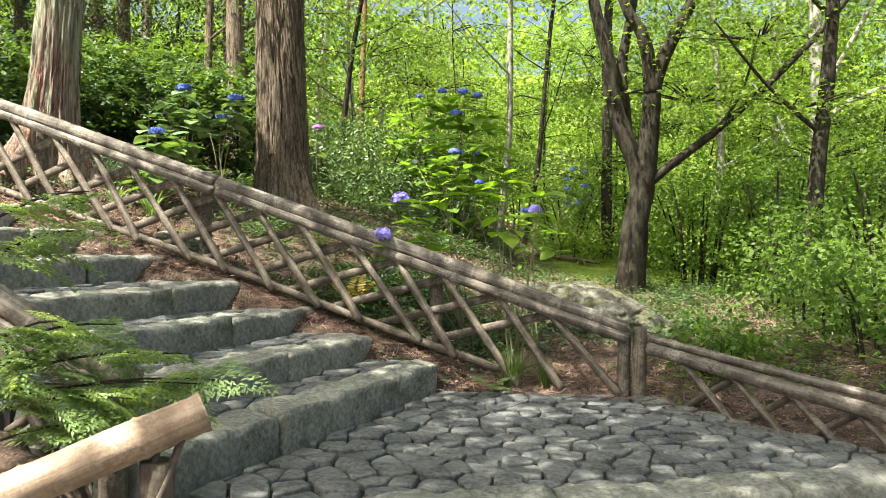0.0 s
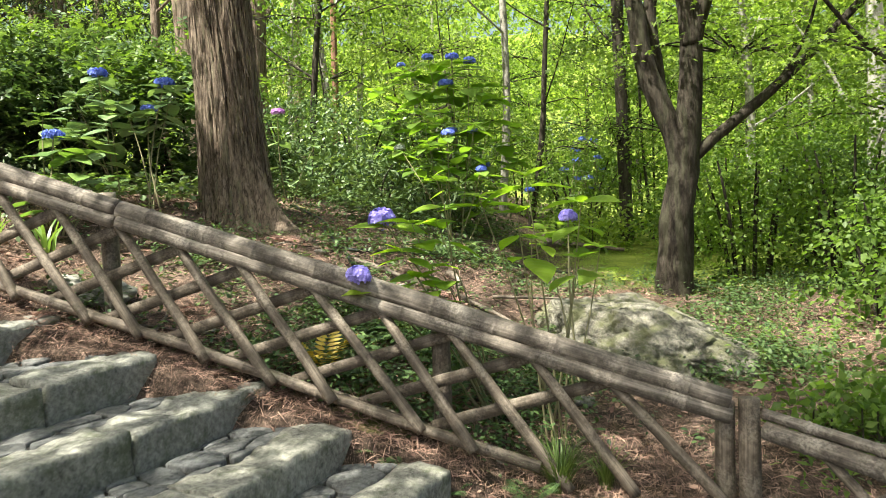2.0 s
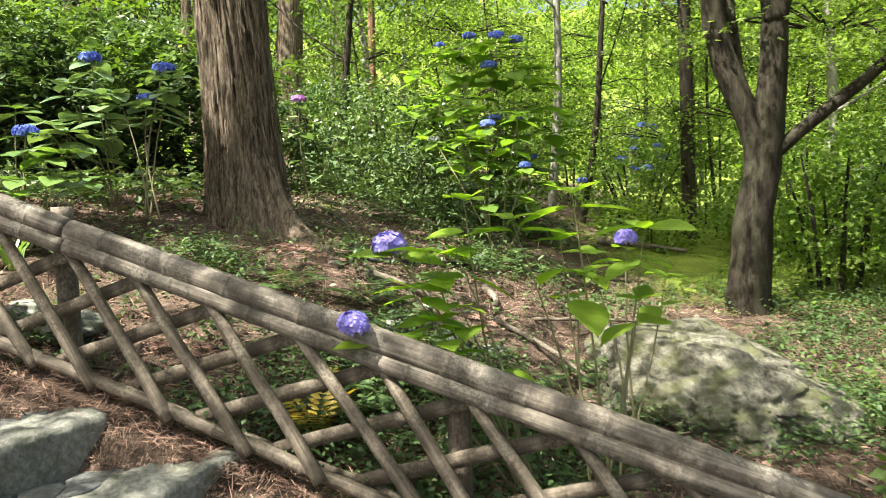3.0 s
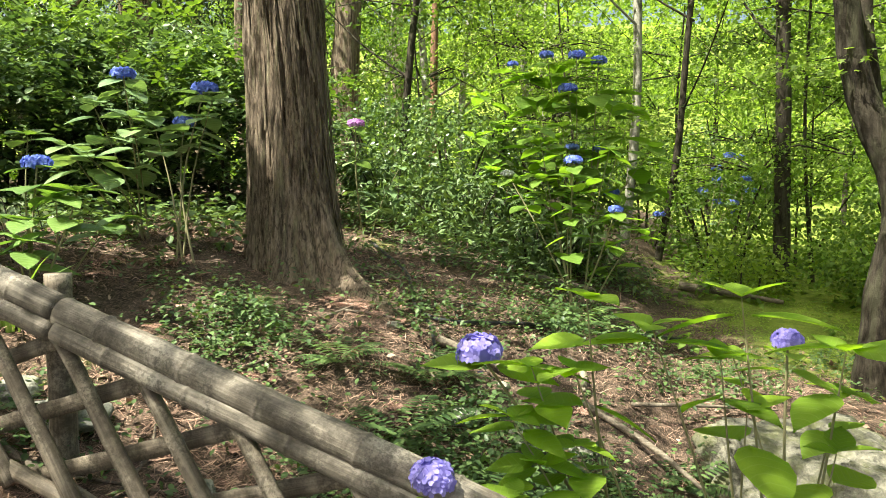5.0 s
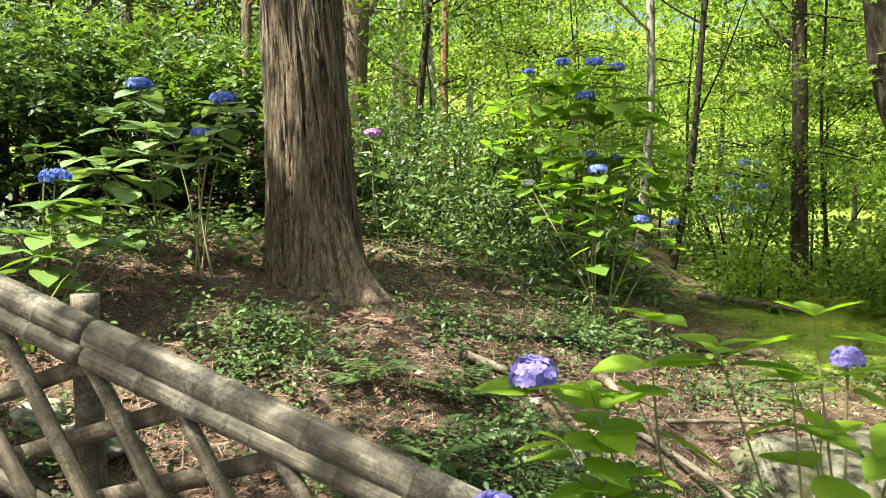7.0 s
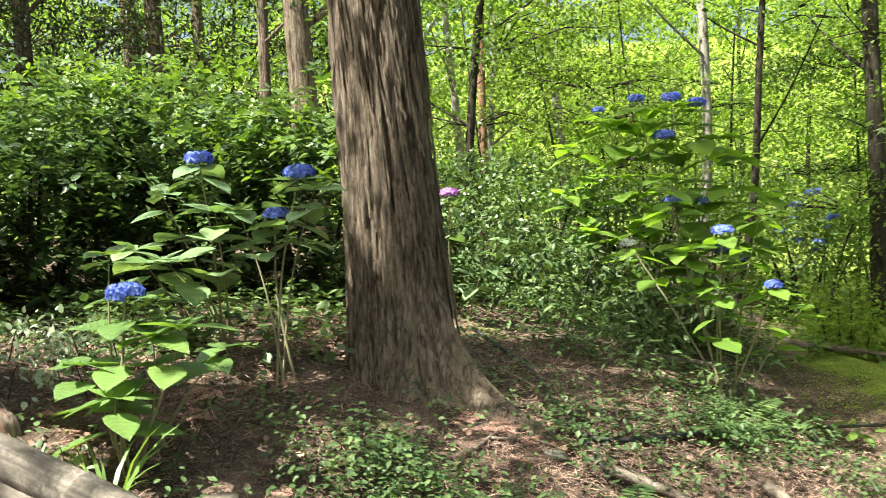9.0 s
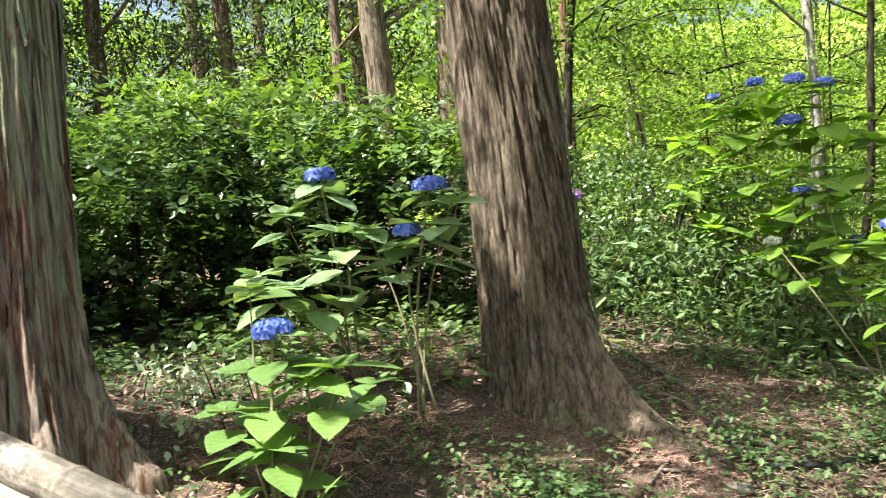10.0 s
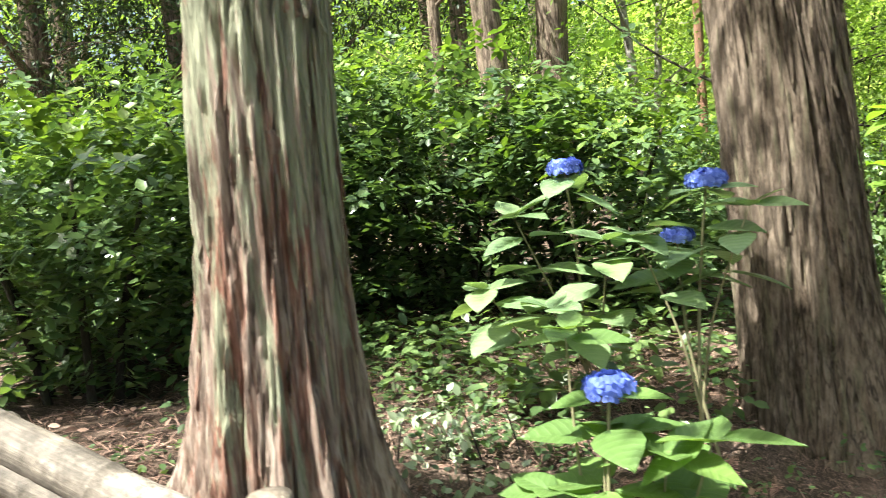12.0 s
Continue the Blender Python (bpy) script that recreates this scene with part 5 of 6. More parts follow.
def hydrangea(label, base, shoots, leaf_mesh, leaf_size, flowers="blue", group="hydrangeas", seed=0):
    """shoots: (tip, flower radius or 0, material, leaf pairs, share of the stem that bears leaves)."""
    plant = thing("hydrangea", base, label, "flowering shrub", group)
    r = random.Random(seed)
    b = Vector(base)
    for i, (tip, radius, material, pairs, bare) in enumerate(shoots):
        radius *= 0.8
        tip = Vector(tip) - b
        foot = Vector((r.uniform(-0.05, 0.05), r.uniform(-0.05, 0.05), -0.05))
        line = smooth_line([foot, foot.lerp(tip, 0.5) + Vector((r.uniform(-0.04, 0.04), r.uniform(-0.04, 0.04), 0.06 * tip.length)), tip], 14)
        stem = part("stem", mesh_of("stem", *tube(line, np.linspace(0.0075, 0.004 if radius else 0.0018, 14), 7), M_STEM, True), plant)
        for k in range(pairs):
            f = bare + (1 - bare) * (k / max(pairs - 1, 1)) * 0.98
            p = Vector(line[min(13 if not radius else 12, int(round(f * 13.2)))])
            turn = k * 1.571 + r.uniform(-0.3, 0.3) + i
            size = leaf_size * (1.05 - 0.35 * (k / max(pairs, 1))) * r.uniform(0.85, 1.15)
            for s in (0, 1):
                a = turn + s * math.pi + r.uniform(-0.25, 0.25)
                lf = new("leaf", leaf_mesh)
                lf.parent = stem
                stalk = Vector((math.cos(a), math.sin(a), 0.3)) * size * 0.09
                lf.matrix_basis = Matrix.Translation(p + stalk) @ Euler((r.uniform(-0.34, 0.2), r.uniform(-0.25, 0.25), a - math.pi / 2)).to_matrix().to_4x4() @ Matrix.Diagonal((size, size, size, 1))
        if not radius:
            for s in range(3):
                a = s * 2.1 + i + r.uniform(-0.3, 0.3)
                size = leaf_size * r.uniform(0.45, 0.75)
                lf = new("leaf", leaf_mesh)
                lf.parent = stem
                lf.matrix_basis = Matrix.Translation(tip) @ Euler((r.uniform(0.1, 0.6), r.uniform(-0.2, 0.2), a)).to_matrix().to_4x4() @ Matrix.Diagonal((size, size, size, 1))
        if radius:
            head = part("flower_head", flower_mesh(radius, material, seed * 13 + i, 0.85 if material is M_VIOLET else 0.5), stem, flowers + " mophead flower")
            head.location = tip
    return plant


hydrangea("hydrangea with large leaves and blue flower heads", on_ground(-2.75, 7.85), [
    ((-2.76, 7.70, 2.40), 0.085, M_BLUE, 4, 0.5), ((-2.98, 7.7, 2.22), 0, None, 4, 0.5), ((-2.6, 7.55, 2.12), 0, None, 4, 0.55), ((-3.1, 7.6, 1.95), 0, None, 4, 0.5), ((-2.8, 7.4, 1.9), 0, None, 4, 0.5)], HYD_LEAF, 0.24, "blue", seed=1)
hydrangea("hydrangea on bare stems with blue flower heads", on_ground(-2.30, 7.58), [
    ((-2.36, 7.72, 2.10), 0.075, M_BLUE, 3, 0.72), ((-2.24, 7.76, 2.30), 0.09, M_BLUE, 4, 0.66), ((-2.5, 7.6, 2.12), 0, None, 3, 0.7), ((-2.1, 7.6, 2.2), 0, None, 3, 0.7)], HYD_LEAF, 0.22, "blue", seed=2)
hydrangea("young hydrangea with bright leaves and one blue flower head", on_ground(-2.50, 6.6), [
    ((-2.50, 6.67, 1.83), 0.08, M_BLUE, 3, 0.5), ((-2.36, 6.62, 1.66), 0, None, 2, 0.6), ((-2.25, 6.64, 1.69), 0, None, 2, 0.7), ((-2.66, 6.6, 1.56), 0, None, 3, 0.5), ((-2.45, 6.5, 1.46), 0, None, 3, 0.5), ((-2.53, 6.7, 1.68), 0, None, 2, 0.7)], HYD_LEAF_L, 0.215, "blue", seed=3)
hydrangea("leafy hydrangea shoot without flowers", on_ground(-2.55, 6.75), [((-2.62, 6.75, 1.97), 0, None, 2, 0.93), ((-2.3, 7.0, 1.55), 0, None, 3, 0.7)], HYD_LEAF_L, 0.17, "blue", seed=4)
hydrangea("hydrangea leaning over the fence with violet flower heads", on_ground(0.42, 5.85), [
    ((-0.11, 5.70, 1.225), 0.08, M_VIOLET, 1, 0.9), ((-0.155, 5.33, 0.975), 0.07, M_VIOLET, 1, 0.85), ((0.05, 5.66, 1.2), 0, None, 2, 0.85), ((0.17, 5.66, 1.2), 0, None, 2, 0.85),
    ((-0.0, 5.62, 1.06), 0, None, 3, 0.75), ((0.08, 5.62, 0.93), 0, None, 4, 0.6), ((0.18, 5.66, 0.98), 0, None, 3, 0.6), ((0.2, 5.7, 1.40), 0, None, 2, 0.85), ((0.02, 5.5, 0.88), 0, None, 3, 0.7)], HYD_LEAF_N, 0.16, "violet", seed=5)
hydrangea("hydrangea beside the fence, large leaves coloured as if sunlit", on_ground(0.74, 5.75), [
    ((0.62, 5.75, 1.41), 0, None, 1, 0.9), ((0.89, 5.75, 1.27), 0, None, 2, 0.8), ((0.57, 5.75, 1.23), 0, None, 1, 0.85), ((0.38, 5.75, 1.32), 0, None, 1, 0.9), ((0.87, 5.72, 1.0), 0, None, 1, 0.8), ((0.64, 5.72, 1.1), 0, None, 1, 0.8)], HYD_LEAF_N, 0.2, "violet", seed=6)
hydrangea("hydrangea on one bare stem with a violet flower head", on_ground(0.86, 6.3), [
    ((0.84, 6.35, 1.18), 0.062, M_VIOLET, 2, 0.85), ((1.02, 6.4, 1.0), 0, None, 2, 0.75), ((0.66, 6.3, 1.12), 0, None, 2, 0.8)], HYD_LEAF_N, 0.14, "violet", seed=26)
hydrangea("hydrangea with blue and greenish-white flower heads", on_ground(-0.1, 9.0), [
    ((-0.13, 8.8, 1.88), 0.07, M_BLUE, 4, 0.6), ((-0.66, 9.3, 1.80), 0.06, M_WHITE, 3, 0.65), ((0.15, 8.9, 1.55), 0.06, M_BLUE, 3, 0.6), ((-0.35, 8.9, 1.75), 0, None, 4, 0.6), ((0.1, 9.0, 1.95), 0, None, 4, 0.65),
    ((-0.15, 8.8, 1.55), 0, None, 4, 0.55), ((0.3, 9.0, 1.4), 0, None, 4, 0.5), ((-0.4, 9.1, 2.1), 0, None, 4, 0.7)], HYD_LEAF_Y, 0.19, "blue", seed=31)
TALL = [
    ((-0.43, 9.7, 2.71), 0.08, M_BLUE, 4, 0.72), ((-0.19, 9.7, 2.70), 0.09, M_BLUE, 4, 0.7), ((-0.02, 9.7, 2.65), 0.09, M_BLUE, 4, 0.72), ((-0.25, 9.6, 2.43), 0.1, M_BLUE, 4, 0.7),
    ((-0.21, 9.6, 1.97), 0.08, M_BLUE, 3, 0.6), ((-0.70, 9.7, 2.65), 0.06, M_BLUE, 4, 0.72), ((0.0, 9.6, 1.96), 0.07, M_BLUE, 3, 0.55), ((-0.72, 9.6, 1.85), 0.06, M_WHITE, 3, 0.6),
    ((0.10, 9.6, 1.62), 0.08, M_BLUE, 3, 0.5), ((0.41, 9.5, 1.62), 0, None, 4, 0.55), ((-0.90, 9.5, 2.37), 0, None, 4, 0.66), ((-0.58, 9.4, 2.15), 0, None, 4, 0.62), ((-0.27, 9.4, 2.12), 0, None, 4, 0.62),
    ((-0.41, 9.3, 1.84), 0, None, 4, 0.58), ((-0.14, 9.3, 1.62), 0, None, 4, 0.5), ((0.24, 9.6, 2.24), 0, None, 4, 0.66), ((-0.58, 9.7, 2.52), 0, None, 3, 0.74), ((0.11, 9.7, 2.38), 0, None, 4, 0.7), ((0.08, 9.4, 1.2), 0, None, 3, 0.3),
    ((-0.95, 9.4, 2.05), 0, None, 4, 0.6), ((-0.78, 9.3, 1.78), 0, None, 4, 0.55), ((-0.5, 9.2, 1.58), 0, None, 4, 0.5), ((0.4, 9.5, 1.95), 0, None, 4, 0.6)]
hydrangea("tall hydrangea with many blue flower heads above the bank", on_ground(-0.25, 10.75),
          [((0.5 + (x - 0.5) * 1.15, 2.2 + (y - 2.2) * 1.15, 1.45 + (z - 1.45) * 1.15), r_, m_, n_, b_) for (x, y, z), r_, m_, n_, b_ in TALL], HYD_LEAF_Y, 0.29, "blue", seed=7)
hydrangea("hydrangea with small pink-violet flower heads", on_ground(-1.80, 9.3), [
    ((-1.79, 9.12, 2.18), 0.075, M_PINK, 4, 0.4), ((-1.5, 9.3, 1.85), 0, None, 4, 0.4)], HYD_LEAF, 0.15, "pink-violet", seed=8)
for k, (cx, cy) in enumerate(((1.0, 13.6), (1.5, 14.0))):
    hydrangea("far hydrangea dotted with pale blue flower heads", on_ground(cx, cy), [
        ((cx + wood_rng.uniform(-0.55, 0.5), cy + wood_rng.uniform(-0.3, 0.3), 1.35 + 0.14 * i), 0.085, M_BLUE, 3, 0.4) for i in range(6)], HYD_LEAF, 0.18, "pale blue", seed=20 + k)


# ---- rock, ferns, grasses, litter ----
def build_boulder():
    bm = bmesh.new()
    bmesh.ops.create_icosphere(bm, subdivisions=6, radius=1.0)
    for v in bm.verts:
        d = v.co.normalized()
        # cut by a few planes so that it breaks into worn faces
        r = 1.0
        for n, h in ((Vector((0.1, -0.8, 0.55)), 0.74), (Vector((0.8, -0.25, 0.45)), 0.8), (Vector((0.45, -0.35, 0.85)), 0.78), (Vector((-0.35, 0.05, 0.95)), 0.66), (Vector((0.2, 0.5, 0.85)), 0.72), (Vector((-0.85, 0.2, 0.4)), 0.84), (Vector((0.45, -0.9, 0.1)), 0.8), (Vector((-0.5, -0.75, 0.3)), 0.76)):
            c = d.dot(n.normalized())
            if c > 0:
                r = min(r, h / c)
        r += 0.025 * noise.noise(d * 2.4) + 0.02 * (1 - 2 * abs(noise.noise(d * 5.0))) + 0.018 * noise.noise(d * 11) + 0.012 * noise.noise(d * 26)
        f = noise.voronoi(Vector((d.x * 3.4, d.y * 2.6, d.z * 2.2)))[0]
        r -= 0.055 * math.exp(-((f[1] - f[0]) / 0.05) ** 2) + 0.05 * noise.cell(Vector((d.x * 2.2, d.y * 2.2, d.z * 2.2)))
        v.co = Vector((d.x * 0.88, d.y * 0.6, d.z * 0.4)) * r
    me = bpy.data.meshes.new("boulder")
    bm.to_mesh(me)
    bm.free()
    me.materials.append(M_BOULDER)
    me.polygons.foreach_set("use_smooth", [True] * len(me.polygons))
    ob = new("boulder", me)
    ob.location = (1.27, 7.16, 0.25)
    ob.rotation_euler = (radians(2), radians(10), radians(-52))
    tagged(ob, "large weathered flat-topped boulder with mossy patches near the maple", "rock")


def frond(length, n, droop, width):
    """A fern frond along +y: a rib with leaflets on both sides."""
    p, f, u, s = [], [], [], []
    rib = []
    for i in range(n):
        t = i / (n - 1)
        q = Vector((0, length * t * (1 - 0.15 * t), length * (0.55 * t - droop * t * t)))
        rib.append(q)
        w = width * math.sin(math.pi * (0.12 + 0.85 * t)) ** 0.8
        for side in (-1, 1):
            p.append(tuple(q))
            f.append((side, 0.35, -0.12))
            u.append((0, 0.1, 1))
            s.append(w)
    v, t = leaves(np.array(p), np.array(f), np.array(u), np.array(s), (np.array([(0, 0, 0), (-0.13, 0.3, 0.02), (-0.09, 0.7, 0), (0, 1, -0.03), (0.09, 0.7, 0), (0.13, 0.3, 0.02)]), np.array([(0, 2, 1), (0, 3, 2), (0, 4, 3), (0, 5, 4)])))
    return v, t, rib


FROND_V, FROND_T, FROND_RIB = frond(0.42, 16, 0.45, 0.095)
FROND = {m.name: arrays_mesh("frond", FROND_V, FROND_T, m) for m in (M_LEAF_LOW, M_LEAF_YELLOW)}


def fern(at, fronds, scale, material, label, seed, lift=0.0):
    ob = thing("fern", at, label, "fern", "ferns")
    r = random.Random(seed)
    for k in range(fronds):
        a = 6.283 * k / fronds + r.uniform(-0.3, 0.3)
        fr = part("frond", FROND[material.name], ob)
        s = scale * r.uniform(0.75, 1.15)
        fr.matrix_basis = Euler((r.uniform(-0.2, 0.35) + lift, 0, a)).to_matrix().to_4x4() @ Matrix.Diagonal((s, s, s, 1))


def tuft(name, at, blades, length, width, material, label, category, seed, spread=0.5):
    r = np.random.default_rng(seed)
    verts, tris = [], []
    for _ in range(blades):
        a = r.uniform(0, 6.283)
        l, w = length * r.uniform(0.55, 1.15), width * r.uniform(0.7, 1.2)
        lean = spread * r.uniform(0.15, 1.2)
        o = np.array([math.cos(a), math.sin(a), 0]) * r.uniform(0, 0.25) * length * 0.5
        side = np.array([-math.sin(a), math.cos(a), 0])
        out = np.array([math.cos(a), math.sin(a), 0])
        b = len(verts)
        for i in range(5):
            t = i / 4
            q = o + out * lean * l * t * t * 1.1 + np.array([0, 0, 1]) * l * (t - 0.42 * lean * t * t)
            ww = w * (1 - t) ** 0.7 * (0.6 + 1.2 * t * (1 - t))
            verts += [q - side * ww, q + side * ww]
            if i:
                c = b + 2 * i - 2
                tris += [(c, c + 1, c + 3), (c, c + 3, c + 2)]
    ob = new(name, arrays_mesh(name, np.array(verts), np.array(tris), material))
    ob.location = at
    return tagged(ob, label, category)


def scatter_points(n, x0, x1, y0, y1, keep, seed, margin=-0.05):
    r = random.Random(seed)
    out = []
    while len(out) < n:
        x, y = r.uniform(x0, x1), r.uniform(y0, y1)
        if y > fence_y(x) - margin and r.random() < keep(x, y):
            out.append((x, y, ground_z(x, y)))
    return np.array(out)


def patchy(x, y, scale=1.1, shift=0.0, sharp=3.0):
    return min(1, max(0, 0.5 + sharp * (noise.noise(Vector((x * scale, y * scale, shift))) )))


def build_litter():
    # dry needles and twigs
    p = scatter_points(46000, -5.0, 3.2, 4.2, 10.0, lambda x, y: (0.25 + 0.75 * patchy(x, y, 0.9, 9)) * (1.0 if y < 9.2 else 0.4), 3, 0.2)
    # a thicker drift along the foot of the fence
    p = np.concatenate([p, scatter_points(22000, -4.2, 1.4, 4.2, 6.4, lambda x, y: 1.0 if y < fence_y(x) + 0.75 else 0.0, 8, 0.45)])
    p[:, 2] += rng.uniform(0.004, 0.03, len(p))
    f = rng.normal(size=p.shape)
    f[:, 2] *= 0.22
    v, t = leaves(p, f, unit(len(p)) * 0.4 + (0, 0, 1), rng.uniform(0.025, 0.095, len(p)), (np.array([(-0.026, 0, 0), (0.026, 0, 0), (0.022, 0.5, 0.06), (-0.022, 0.5, 0.06), (0, 1, 0)]), np.array([(0, 1, 2), (0, 2, 3), (3, 2, 4)])))
    tagged(new("needle_litter", arrays_mesh("needle_litter", v, t, M_LITTER)), "scattered dry reddish-brown cypress needles and twigs", "litter", kind="stuff")
    p = scatter_points(3600, -5.5, 4.2, 4.2, 10, lambda x, y: 0.3 + 0.7 * patchy(x, y, 1.3, 2), 4, 0.4)
    p[:, 2] += 0.01
    f = rng.normal(size=p.shape)
    f[:, 2] *= 0.3
    v, t = leaves(p, f, unit(len(p)) * 0.7 + (0, 0, 1), rng.uniform(0.02, 0.055, len(p)), OVAL)
    tagged(new("leaf_litter", arrays_mesh("leaf_litter", v, t, M_LITTER)), "dead brown leaves lying on the soil", "litter", kind="stuff")


def build_ground_cover():
    def clumps(n, box, keep, seed, per, size, height, material, name, label, shape=OVAL):
        c = scatter_points(n, *box, keep, seed)
        p = np.repeat(c, per, 0)
        d = rng.normal(size=p.shape) * 0.5
        d[:, 2] = np.abs(d[:, 2]) * 0.8
        h = np.repeat(rng.uniform(0.4, 1.2, n), per) * height
        q = p + d * np.array([0.11, 0.11, 0]) + np.stack([np.zeros(len(p)), np.zeros(len(p)), h * rng.uniform(0.15, 1, len(p))], 1)
        fwd = d + rng.normal(size=d.shape) * 0.3
        fwd[:, 2] = rng.uniform(-0.35, 0.25, len(p))
        v, t = leaves(q, fwd, unit(len(p)) * 0.45 + (0, 0, 1), size * rng.uniform(0.6, 1.3, len(p)), shape)
        tagged(new(name, arrays_mesh(name, v, t, material)), label, "ground plants", kind="stuff")

    near = lambda x, y: (0.12 + 0.88 * patchy(x, y, 1.2, 0.5, 3.5)) * (1.0 if y < 7.3 else 0.45) * (0.25 if x > 0.9 and y < 6.6 else 1) * (0.3 if x < -1.9 else 1)
    clumps(3000, (-4.2, 3.6, 5.2, 9.6), near, 31, 13, 0.033, 0.15, M_LEAF_LOW, "ground_cover", "low green seedlings and creeping plants on the bank")
    clumps(300, (-2.2, 0.4, 8.7, 12.5), lambda x, y: 0.2 + 0.8 * patchy(x, y, 0.9, 6), 32, 18, 0.075, 0.28, M_LEAF_LOW, "undergrowth", "dark leafy undergrowth beneath the trees", NARROW)
    clumps(2200, (0.2, 4.5, 8.8, 13.5), lambda x, y: min(1, max(0, x + y - 9.9)) * patchy(x, y, 1.6, 3, 2.0), 37, 14, 0.024, 0.035, M_LEAF_MAPLE, "moss", "low bright green moss cushions on the forest floor", NARROW)
    clumps(220, (-6.0, -2.2, 7.6, 10), lambda x, y: 1.0, 33, 16, 0.075, 0.22, M_LEAF_SHRUB, "undergrowth", "glossy dark undergrowth beneath the shrubs")
    clumps(420, (0.6, 7, 8.6, 15), lambda x, y: (0.35 + 0.5 * patchy(x, y, 0.7, 7)) * (1.0 if y > 11.6 or x > 3.4 else 0.08), 34, 20, 0.07, 0.3, M_LEAF_WOOD, "undergrowth", "fresh green undergrowth at the edge of the moss")
    clumps(110, (1.7, 4.6, 4.4, 7.6), lambda x, y: patchy(x, y, 1.0, 4), 35, 14, 0.06, 0.2, M_LEAF_WOOD, "ground_cover", "fresh green seedlings by the low fence", NARROW)


build_boulder()
fern(on_ground(-0.46, 5.70, 0.0), 4, 0.85, M_LEAF_YELLOW, "small fern with yellow fronds behind the fence", 1, 0.7)
for k, (x, y, s) in enumerate(((-0.35, 6.15, 1.0), (-0.15, 6.45, 0.9), (0.15, 6.2, 0.9), (-0.65, 6.61, 1.0), (-0.69, 7.19, 1.0), (-1.09, 7.03, 0.9), (-0.3, 8.3, 0.8), (-0.4, 5.95, 0.7), (0.55, 7.3, 0.8), (-0.1, 8.6, 0.9), (0.3, 6.75, 0.7))):
    fern(on_ground(x, y), 9, s, M_LEAF_LOW, "green fern with arching feathery fronds", 10 + k)
tuft("grass_tuft", (0.74, 5.24, -0.02), 340, 0.32, 0.0035, M_GRASS, "fine-bladed green grass tuft beside the landing", "grass", 1, 0.7)
tuft("grass_tuft", on_ground(0.95, 5.3), 140, 0.24, 0.003, M_GRASS, "fine-bladed green grass tuft beside the landing", "grass", 2, 0.7)
tuft("strap_plant", on_ground(-2.38, 6.33), 16, 0.42, 0.016, M_LEAF_HYD_L, "clump of arching strap-shaped bright green leaves", "plant", 3, 0.9)
tuft("strap_plant", on_ground(-2.62, 6.2), 8, 0.3, 0.014, M_LEAF_HYD_L, "clump of arching strap-shaped bright green leaves", "plant", 4, 0.9)
tuft("grass_tuft", on_ground(1.95, 5.6), 30, 0.26, 0.007, M_GRASS, "tuft of pale broad grass blades behind the corner post", "grass", 5, 0.9)
for k, (x, y) in enumerate(((0.62, 5.02), (-0.05, 5.25), (0.25, 5.1))):
    fern((x, y, 0.03 + 0.13 * (x < 0.2)), 8, 0.45, M_LEAF_LOW, "tiny bright fern rooted at the step's edge", 40 + k)
for k, (x, y, h, n) in enumerate(((-3.15, 6.98, 0.22, 16), (-2.95, 6.75, 0.16, 10), (-2.66, 6.35, 0.18, 10), (-3.05, 7.15, 0.2, 8))):
    shrub("variegated_plant", "low plant with pale cream-edged leaves in the sun", on_ground(x, y), (0.17, 0.15, h / 2), n, M_LEAF_PALE, 0.04, OVAL, "variegated plants", 8, 0.08, 0.6, 3)


def small_rock(at, s, seed):
    bm = bmesh.new()
    bmesh.ops.create_icosphere(bm, subdivisions=4, radius=1.0)
    for v in bm.verts:
        d = v.co.normalized()
        q = d * 2 + Vector((seed, 0, seed * 2))
        v.co = Vector((d.x * 1.3, d.y, d.z * 0.6)) * s * (1 + 0.25 * noise.noise(q) + 0.08 * noise.noise(q * 3.1))
    me = bpy.data.meshes.new("stone")
    bm.to_mesh(me)
    bm.free()
    me.materials.append(M_GRANITE)
    me.polygons.foreach_set("use_smooth", [True] * len(me.polygons))
    ob = new("stone", me)
    ob.location = on_ground(*at, s * 0.2)
    ob.rotation_euler = (0, 0, seed)
    tagged(ob, "small pale stone half sunk in the soil", "stone", "small stones")


for k, (x, y, s) in enumerate(((-1.78, 5.95, 0.13), (-2.05, 6.0, 0.09), (-0.45, 6.95, 0.07), (-0.15, 6.98, 0.09), (0.1, 7.1, 0.06), (-0.35, 7.45, 0.03), (0.9, 6.2, 0.05), (-1.15, 5.85, 0.05), (0.45, 5.5, 0.04), (-1.0, 7.6, 0.04))):
    small_rock((x, y), s, k * 1.7)


def build_hose():
    def line(name, pts, r):
        q = [Vector((x, y, ground_z(x, y) + 0.018)) for x, y in pts]
        ob = new(name, mesh_of(name, *tube(smooth_line(q, 30), [r] * 30, 8), M_HOSE, True))
        return ob
    tagged(line("hose", ((-1.67, 9.1), (-1.43, 8.8), (-1.19, 8.48), (-0.89, 7.91), (-0.34, 8.25), (0.14, 8.82), (0.95, 9.79)), 0.012), "thin black irrigation hose lying on the soil", "hose")
    tagged(line("hose", ((-0.89, 7.88), (-0.82, 7.74), (-0.76, 7.58)), 0.010), "short black irrigation hose lying on the soil", "hose")


build_hose()


